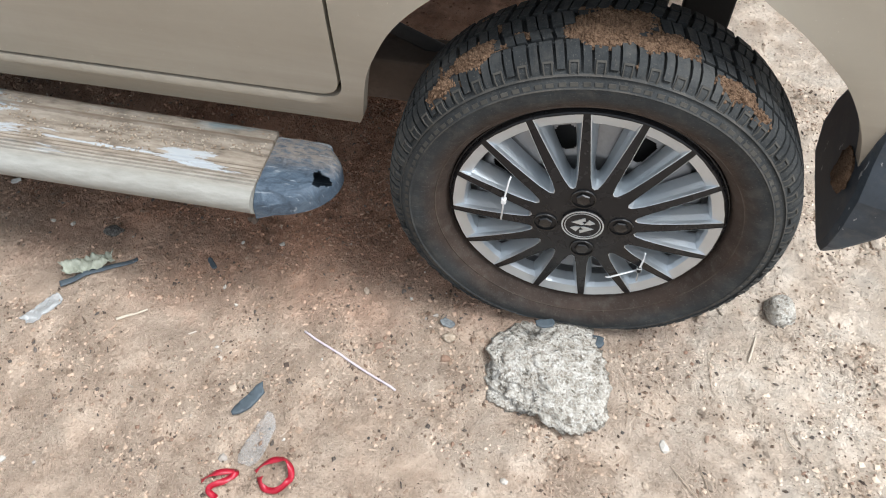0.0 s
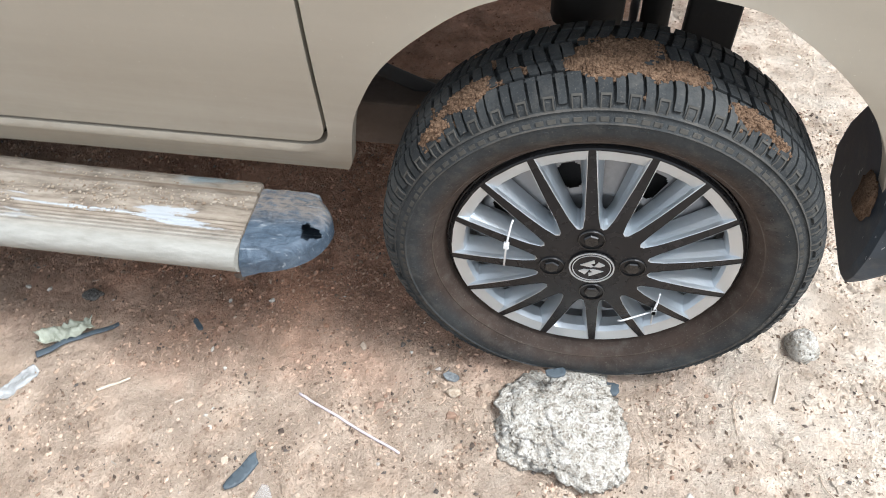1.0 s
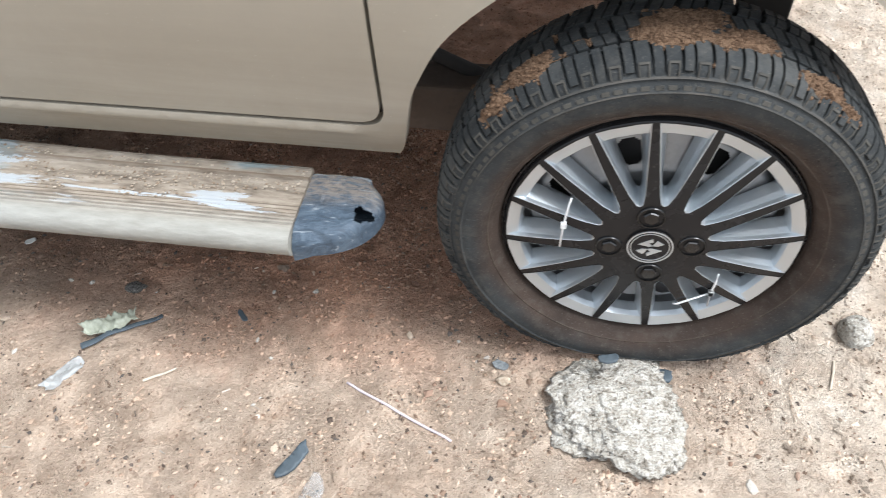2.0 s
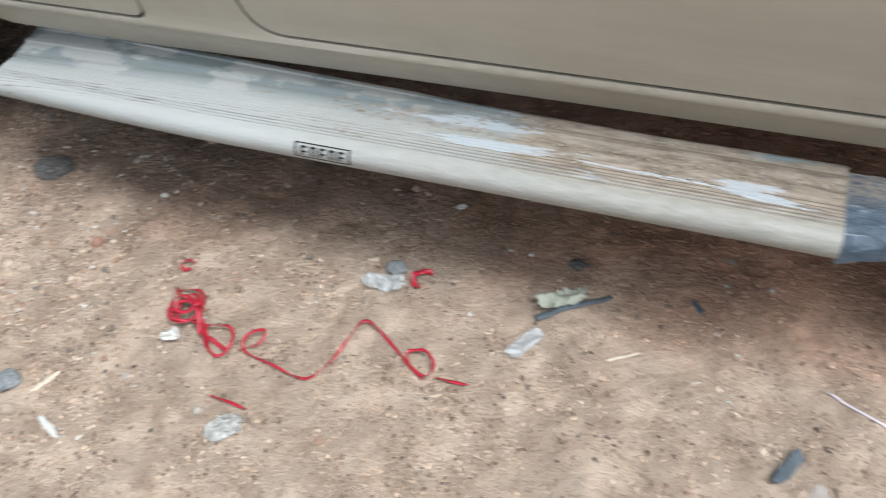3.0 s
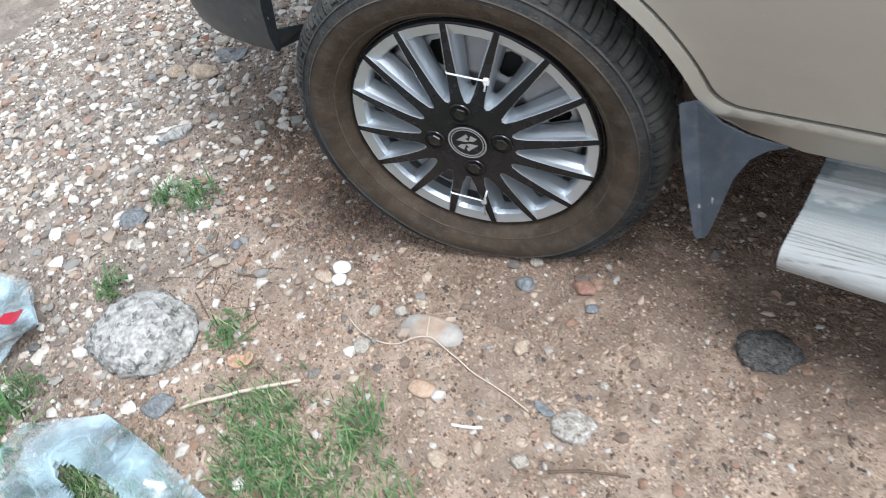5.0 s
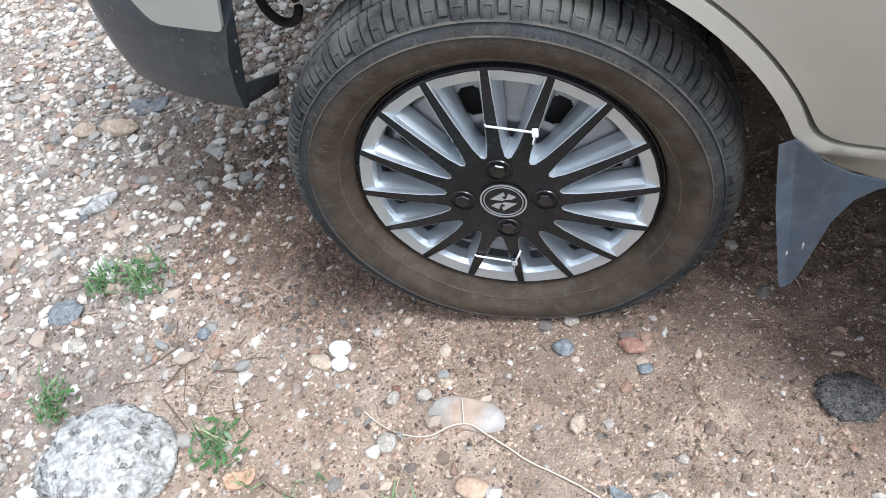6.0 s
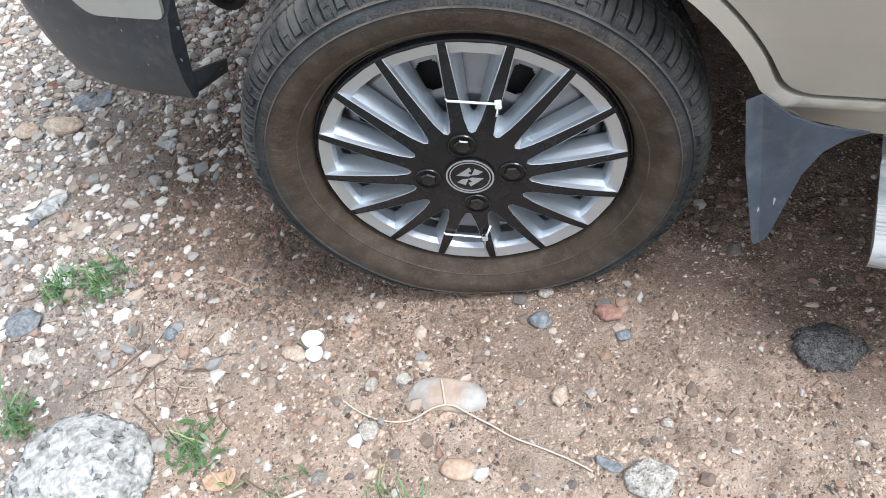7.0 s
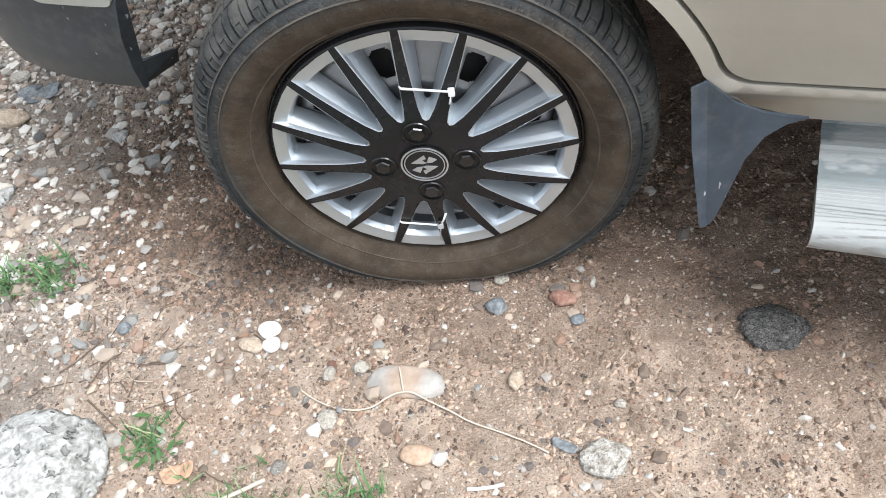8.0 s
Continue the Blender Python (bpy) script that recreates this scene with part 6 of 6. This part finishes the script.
red_band([(0.985, -0.228, 0.001), (1.030, -0.215, 0.006), (1.060, -0.246, 0.012), (1.055, -0.286, 0.016), (1.02, -0.296, 0.018), (1.000, -0.272, 0.014), (1.024, -0.252, 0.022), (1.058, -0.262, 0.024), (1.090, -0.290, 0.012), (1.120, -0.330, 0.003)], "tangled loop of red ribbon on the dirt")
red_band([(1.005, -0.240, 0.010), (1.035, -0.232, 0.018), (1.058, -0.252, 0.022), (1.040, -0.276, 0.020), (1.008, -0.276, 0.016), (1.002, -0.255, 0.018), (1.030, -0.244, 0.026), (1.066, -0.270, 0.020), (1.084, -0.300, 0.010), (1.110, -0.305, 0.006), (1.150, -0.318, 0.002)], "crossing loop of red ribbon on the dirt", 0.008)


# ---- plastic bags ----
def film(name, outline, holes, label, seed, height=0.035, step=0.018, material=None):
    """A crumpled sheet of clear film, doubled, over the grass."""
    v, f = sheet_from_outline(outline, step, lambda u, w: 0.0)
    keep = []
    for t in f:
        cx, cy = sum(v[i][0] for i in t) / 3, sum(v[i][2] for i in t) / 3
        if not any(((cx - hx) / ha) ** 2 + ((cy - hy) / hb) ** 2 < 1 for hx, hy, ha, hb in holes):
            keep.append(t)
    verts, faces = [], []
    for layer in (0, 1):
        b = len(verts)
        for x, _, y in v:
            p = Vector((x * 9 + seed, y * 9, layer * 5))
            fold = 0.0
            for q in range(7):
                a = seed * 2.3 + layer * 1.1 + q * 0.97
                u = (x * math.cos(a) + y * math.sin(a)) * (2.4 + 1.7 * q) + 0.35 * noise.noise(p * 0.35 + Vector((q, 0, 0))) + q * 0.37
                wave = abs((u % 1.0) - 0.5) * 2
                fold += wave * (0.60 - 0.08 * q) * max(0.0, 0.35 + noise.noise(p * 0.45 + Vector((0, q * 3.1, 7))))
            r = fold + 0.25 * noise.noise(p * 0.5)
            verts.append((x, y, ground_height(x, y) + 0.012 + layer * 0.012 + height * r))
        faces += [tuple(b + i for i in t) for t in keep]
    bm = bmesh.new()
    vs = [bm.verts.new(p) for p in verts]
    for t in faces:
        bm.faces.new([vs[i] for i in t])
    for x in [q for q in bm.verts if not q.link_faces]:
        bm.verts.remove(x)
    me = from_bm(name, bm, material or BAG, True)
    me.set_sharp_from_angle(angle=radians(55))
    return thing(name, me, label, "plastic bag")


bag_edge = [(-0.545, -0.79), (-0.575, -0.69), (-0.47, -0.600), (-0.33, -0.605), (-0.14, -0.625), (0.072, -0.665), (0.020, -0.790), (-0.128, -0.752), (0.098, -0.838), (0.125, -0.862), (0.110, -0.952), (-0.13, -0.893), (-0.33, -0.845)]
film("plastic_bag", bag_edge, [(-0.345, -0.712, 0.115, 0.022)], "crumpled clear bluish plastic bag on the grass", 2.0, 0.060, 0.010)
print_bag = film("plastic_bag", [(-1.10, -0.60), (-1.02, -0.50), (-0.90, -0.465), (-0.78, -0.53), (-0.76, -0.64), (-0.70, -0.735), (-0.82, -0.80), (-1.02, -0.76)], [], "crumpled clear plastic bag with red print", 6.0, 0.07, 0.012)
label = chip("red_label", -0.790, -0.555, (0.024, 0.015, 0.001), RED, 40, "red printed patch on the bag", "label", 25, 0.085, 0.2)
label.parent = print_bag
del label["category"]


# ---- grass and weeds ----
def grass_mask(x, y):
    """Where the grass grows: a patch on the open side, ragged at its edge."""
    g = 0.26 * noise.noise(Vector((x * 4.5, y * 4.5, 2))) + 0.36 * noise.noise(Vector((x * 10, y * 10, 5))) + 0.22 * noise.noise(Vector((x * 27, y * 27, 9)))
    a = 1 - math.hypot((x - 0.16) / 0.48, (y + 0.83) / 0.30)
    b = 1 - math.hypot((x + 0.13) / 0.25, (y + 0.50) / 0.14)
    c = 1 - math.hypot((x + 0.45) / 0.50, (y + 0.98) / 0.26)
    d = 1 - math.hypot((x + 0.33) / 0.30, (y + 0.72) / 0.13)
    return max(a, b * 0.8, c, d) * 0.8 + g


def blade_mesh(name, spots, rnd, h0, h1, w0, w1):
    verts, faces = [], []
    for x, y in spots:
        z = ground_height(x, y) - 0.002
        a, h, w = rnd.uniform(0, 6.283), rnd.uniform(h0, h1), rnd.uniform(w0, w1)
        lean = rnd.uniform(0.2, 1.1)
        dx, dy = math.cos(a), math.sin(a)
        sx, sy = -dy * w, dx * w
        b = len(verts)
        for s, k in ((0.0, 1.0), (0.5, 0.8), (1.0, 0.08)):
            o = h * lean * s * s
            zz = z + h * s * (1 - 0.35 * lean * s)
            verts += [(x + dx * o - sx * k, y + dy * o - sy * k, zz), (x + dx * o + sx * k, y + dy * o + sy * k, zz)]
        faces += [(b, b + 1, b + 3, b + 2), (b + 2, b + 3, b + 5, b + 4)]
    return mesh_of(name, verts, faces, GRASS)


def grass():
    rnd = random.Random(21)
    spots = []
    while len(spots) < 21000:
        x, y = rnd.uniform(-1.0, 0.75), rnd.uniform(-1.3, -0.34)
        if grass_mask(x, y) > rnd.uniform(0.04, 0.54):
            spots.append((x, y))
    return thing("grass", blade_mesh("grass", spots, rnd, 0.010, 0.048, 0.0007, 0.0020), "short ragged green grass on the dirt", "grass", kind="stuff")


grass()


def weed(x, y, r, count, seed, label, leaf=1.0):
    """A low weed: a tuft of small leaves on short stems."""
    rnd = random.Random(seed)
    root = thing("weed", blade_mesh("weed", [(rnd.gauss(0, r * 0.35), rnd.gauss(0, r * 0.35)) for _ in range(count)], rnd, 0.02, 0.06, 0.0008, 0.0022), label, "weed", pose(x, y, ground_height(x, y)))
    verts, faces = [], []
    for _ in range(int(count * 1.3)):
        a, d = rnd.uniform(0, 6.283), r * rnd.random() ** 0.6
        cx, cy, cz = d * math.cos(a), d * math.sin(a), rnd.uniform(0.006, 0.032)
        t, ln, w = rnd.uniform(0, 6.283), rnd.uniform(0.004, 0.010) * leaf, rnd.uniform(0.0012, 0.0028) * leaf * 1.15
        ux, uy = math.cos(t), math.sin(t)
        b = len(verts)
        tilt = rnd.uniform(-0.4, 0.6)
        for s, k in ((-1, 0), (-0.3, 1), (0.4, 0.9), (1, 0)):
            for q in ((1, -1) if k else (0,)):
                verts.append((cx + ux * ln * s - uy * w * k * q, cy + uy * ln * s + ux * w * k * q, cz + tilt * ln * s + (0.0015 if k else 0)))
        faces += [(b, b + 1, b + 2), (b + 1, b + 3, b + 4, b + 2), (b + 3, b + 5, b + 4)]
    part("leaves", mesh_of("leaves", verts, faces, LEAF), root, label="small bright green leaves")


def broad_weed(x, y, count, seed, label):
    """A tuft of broad arching blades."""
    rnd = random.Random(seed)
    thing("weed", blade_mesh("weed", [(x + rnd.gauss(0, 0.03), y + rnd.gauss(0, 0.025)) for _ in range(count)], rnd, 0.04, 0.10, 0.0025, 0.0055), label, "weed")


broad_weed(-0.150, -0.965, 46, 71, "broad dark green weed in the grass")
broad_weed(-0.235, -1.010, 34, 72, "broad dark green weed in the grass")
broad_weed(-0.665, -0.700, 30, 73, "broad green weed between plastic bags")
weed(-0.400, -0.352, 0.050, 34, 1, "small green weed beside the granite rock", 1.3)
weed(-0.740, -0.105, 0.055, 60, 2, "low green weed among the gravel")
weed(-0.825, -0.130, 0.040, 40, 3, "low green weed among the gravel")
weed(-0.735, -0.385, 0.045, 45, 4, "small green weed by the granite rock")
weed(-0.02, -0.40, 0.05, 40, 5, "small green weed on the bare dirt")
weed(-0.70, -0.66, 0.06, 60, 6, "broad green weed between plastic bags")


# ---- gravel and grit ----
def scatter(name, count, place, sizes, label, seed, sub=1, material=None, lift=0.28):
    """Many small stones as one mesh."""
    rnd = random.Random(seed)
    v0, f0 = ICO[sub]
    base = np.array([tuple(v) for v in v0])
    shapes = []
    for k in range(24):
        r = np.random.RandomState(seed * 50 + k)
        s = base * (1 + r.uniform(-0.36, 0.30, (len(base), 1)))
        shapes.append(s * r.uniform(0.55, 1.4, 3) * (1, 1, 0.7))
    verts, faces = [], []
    n = 0
    fa = np.array(f0)
    for _ in range(count):
        x, y = place(rnd)
        s = sizes[0] * (sizes[1] / sizes[0]) ** (rnd.random() ** 2.2)
        a = rnd.uniform(0, 6.283)
        c, sn = math.cos(a), math.sin(a)
        p = shapes[rnd.randrange(24)] * s
        q = np.stack([p[:, 0] * c - p[:, 1] * sn + x, p[:, 0] * sn + p[:, 1] * c + y, p[:, 2] + ground_height(x, y) + s * lift], 1)
        verts.append(q)
        faces.append(fa + n)
        n += len(base)
    vv, ff = np.concatenate(verts), np.concatenate(faces)
    me = mesh_of(name, vv.tolist(), ff.tolist(), material or GRAVEL, False)
    return thing(name, me, label, "gravel", kind="stuff")


def gravel_place(rnd):
    while True:
        x, y = rnd.uniform(-2.0, 0.9), rnd.uniform(-0.85, 1.3)
        d = 1 / (1 + math.exp((x + 0.36 + 0.2 * (y < -0.3)) / 0.16))
        if -0.12 < y < 0.38:
            d *= 1 / (1 + math.exp((x + 0.66 + 0.16 * noise.noise(Vector((y * 6, x * 6, 1)))) / 0.06))
        d *= 0.55 + 0.45 * min(1.0, max(0.0, (y + 0.25 - 0.6 * (x + 0.6)) / 0.4))
        d *= 0.45 + 0.9 * max(0.0, noise.noise(Vector((x * 2.6, y * 2.6, 3))) + 0.35)
        if rnd.random() < d:
            return x, y


def loose_place(rnd):
    while True:
        x, y = rnd.uniform(-1.0, 3.6), rnd.uniform(-0.75, 0.8)
        d = 0.5 + 0.5 / (1 + math.exp((x - 0.9) / 0.35))
        if rnd.random() < d * (0.38 + 0.5 * noise.noise(Vector((x * 4, y * 4, 8))) + 0.85 * noise.noise(Vector((x * 12, y * 12, 2)))):
            return x, y


def sparse_place(rnd):
    while True:
        x, y = loose_place(rnd)
        if rnd.random() < 0.22 + 0.78 / (1 + math.exp((x - 0.8) / 0.15)):
            return x, y


def pebble_place(rnd):
    while True:
        x, y = rnd.uniform(-0.75, 2.9), rnd.uniform(-0.85, 0.35)
        d = 0.07 + 0.93 / (1 + math.exp((x - 0.75 - 0.25 * y) / 0.22))
        if rnd.random() < d * (0.55 + 0.9 * noise.noise(Vector((x * 5, y * 5, 13)))):
            return x, y


def far_place(rnd):
    return rnd.uniform(1.9, 3.4), rnd.uniform(0.5, 1.5)


def clod_place(rnd):
    while True:
        x, y = rnd.uniform(1.95, 2.55), rnd.uniform(0.02, 0.75)
        if rnd.random() < min(1.0, (y + 0.02) / 0.18) * 0.5 + 1.1 * noise.noise(Vector((x * 7, y * 7, 6))):
            return x, y


def front_earth(rnd):
    while True:
        x, y = rnd.gauss(-0.45, 0.17), rnd.uniform(-0.12, 0.6)
        if rnd.random() < 0.55 + noise.noise(Vector((x * 8, y * 8, 4))):
            return x, y


def fine_place(rnd):
    while True:
        x, y = rnd.uniform(-0.65, 0.95), rnd.uniform(-0.66, 0.5)
        d = 1 / (1 + math.exp((x - 0.62) / 0.09))
        if rnd.random() < d * (0.5 + 0.6 * noise.noise(Vector((x * 9, y * 9, 17)))):
            return x, y


scatter("gravel", 14000, gravel_place, (0.0038, 0.0165), "pale and brown loose gravel over dirt", 3, 1)
scatter("fine_gravel", 26000, gravel_place, (0.0016, 0.0055), "small pale and brown gravel chips over dirt", 6, 0, FINE)
scatter("brown_earth", 20000, front_earth, (0.0012, 0.0065), "dark brown crumbs of earth beside the wheel", 23, 0, BITS)
scatter("grit", 4000, sparse_place, (0.0012, 0.0048), "fine scattered mixed grit on the dirt", 4, 1, GRIT)
scatter("dark_crumbs", 40000, loose_place, (0.0012, 0.0054), "dark bits of earth and bark on the dirt", 17, 0, BITS)
scatter("earth_lumps", 8000, loose_place, (0.004, 0.012), "low lumps of trodden earth in the dirt", 12, 1, DIRT, -0.12)
scatter("earth_crumbs", 80000, loose_place, (0.0012, 0.0050), "crumbs of dry earth over the dirt", 8, 0, CRUMB)
scatter("pebbles", 2300, pebble_place, (0.0032, 0.0105), "small red, tan and white pebbles in the dirt", 29, 1, PEBBLE, 0.12)
scatter("fine_crumbs", 42000, fine_place, (0.0009, 0.0030), "fine pale, red and brown crumbs over the dirt", 53, 0, GRIT, 0.1)
scatter("far_crumbs", 9000, far_place, (0.0015, 0.0050), "crumbs of earth under the van", 37, 0, CRUMB)
scatter("red_clods", 11000, clod_place, (0.0010, 0.0046), "crumbly red earth clods behind the board", 43, 1, REDCLOD, 0.1)
scatter("pale_grit", 3000, sparse_place, (0.0009, 0.0030), "fine pale grit on the dirt", 19, 0, FINE)


def chaff():
    """Bits of dry stalk and splinter strewn over the dirt."""
    rnd = random.Random(14)
    verts, faces = [], []
    for _ in range(800):
        x, y = loose_place(rnd)
        a, ln, w = rnd.uniform(0, 6.283), rnd.uniform(0.004, 0.016), rnd.uniform(0.0005, 0.0012)
        dx, dy = math.cos(a), math.sin(a)
        z = ground_height(x, y) + 0.001
        tip = z + rnd.uniform(0.0, 0.004)
        b = len(verts)
        verts += [(x - dy * w, y + dx * w, z), (x + dy * w, y - dx * w, z), (x, y, z + 2 * w), (x + dx * ln - dy * w, y + dy * ln + dx * w, tip), (x + dx * ln + dy * w, y + dy * ln - dx * w, tip), (x + dx * ln, y + dy * ln, tip + 2 * w)]
        faces += [(b, b + 1, b + 4, b + 3), (b + 1, b + 2, b + 5, b + 4), (b + 2, b, b + 3, b + 5), (b, b + 2, b + 1), (b + 3, b + 4, b + 5)]
    return thing("chaff", mesh_of("chaff", verts, faces, GRIT), "dry stalk bits and splinters on the dirt", "debris", kind="stuff")


chaff()


def gravel_stones():
    """Larger stones that stand out of the gravel, each its own."""
    rnd = random.Random(52)
    kinds = ((WHITESTONE, "whitish rough stone lying in the gravel"), (TANSTONE, "tan rounded stone lying in the gravel"), (GRANITE, "grey speckled stone lying in the gravel"),
             (WHITESTONE, "whitish rough stone lying in the gravel"), (BLUESTONE, "blue grey stone lying in the gravel"), (CHALK, "chalk white stone lying in the gravel"), (BRICK, "brick red stone lying in the gravel"))
    shapes = [[rock_mesh("stone", (1.0, rnd.uniform(0.6, 0.9), rnd.uniform(0.45, 0.7)), m, 200 + 5 * i + k, 2, 0.34, 0.5, False) for k in range(3)] for i, (m, _) in enumerate(kinds)]
    done = 0
    while done < 170:
        x, y = gravel_place(rnd)
        if y < -0.62 or x < -1.7 or math.hypot((x + 0.565) / 0.17, (y + 0.44) / 0.13) < 1 or math.hypot(x / 0.36, (y - 0.1) / 0.16) < 1:
            continue
        k = rnd.randrange(7) if rnd.random() > 0.25 else 5
        size = rnd.uniform(0.008, 0.0125) if rnd.random() < 0.7 else rnd.uniform(0.0125, 0.021)
        thing("stone", shapes[k][rnd.randrange(3)], kinds[k][1], "stone", on_ground(x, y, rnd.uniform(0, 360), -0.1 * size) @ Matrix.Scale(size, 4), "gravel stones")
        done += 1


gravel_stones()


def board_crumbs():
    """Crumbs of dried earth lying on the tread of the running board."""
    rnd = random.Random(31)
    v0, f0 = ICO[1]
    verts, faces = [], []
    while len(faces) < 20 * 1100:
        x, y = rnd.uniform(1.25, 2.095), rnd.uniform(-0.02, 0.095)
        if rnd.random() > 0.25 + 0.75 * (x - 1.25) / 0.8 or noise.noise(Vector((x * 9, y * 30, 2))) < -0.1 + 0.3 * (y < 0.03):
            continue
        s = rnd.uniform(0.0006, 0.0030) * rnd.uniform(0.5, 1.0)
        c = Vector((x, y + board_shift(x), 0.3065 + 0.4 * s + 0.0012 * math.sin(x * 4)))
        b = len(verts)
        verts += [c + Vector((v.x * s * rnd.uniform(0.8, 1.5), v.y * s, v.z * s * 0.7)) for v in v0]
        faces += [tuple(b + i for i in f) for f in f0]
    return thing("earth_crumbs", mesh_of("earth_crumbs", verts, faces, DRYEARTH), "dry earth crumbs on the running board", "dirt", kind="stuff")


board_crumbs()


def dry_twigs():
    """Thin dry stems strewn over the gravel and the dirt."""
    rnd = random.Random(77)
    for k in range(56):
        x, y = (rnd.uniform(-0.95, -0.30), rnd.uniform(-0.42, -0.05)) if k < 24 else (rnd.gauss(-0.50, 0.09), rnd.gauss(-0.24, 0.05)) if k < 46 else (rnd.uniform(2.7, 3.1), rnd.uniform(-0.35, 0.02))
        a, ln = rnd.uniform(0, 6.283), rnd.uniform(0.03, 0.10)
        mid = (x + ln * 0.5 * math.cos(a) + rnd.uniform(-0.01, 0.01), y + ln * 0.5 * math.sin(a) + rnd.uniform(-0.01, 0.01), 0.003)
        rod("twig", [(x, y, 0.001), mid, (x + ln * math.cos(a), y + ln * math.sin(a), 0.001)], rnd.uniform(0.0008, 0.0015) * (1 if k < 46 else 0.7), TWIG if k < 46 and k % 4 else DRYSTEM,
            "thin dry stem lying on the gravel" if k < 46 else "thin dry stem lying on the dirt", "twig", 0.6, 4)["group"] = "dry stems"


dry_twigs()
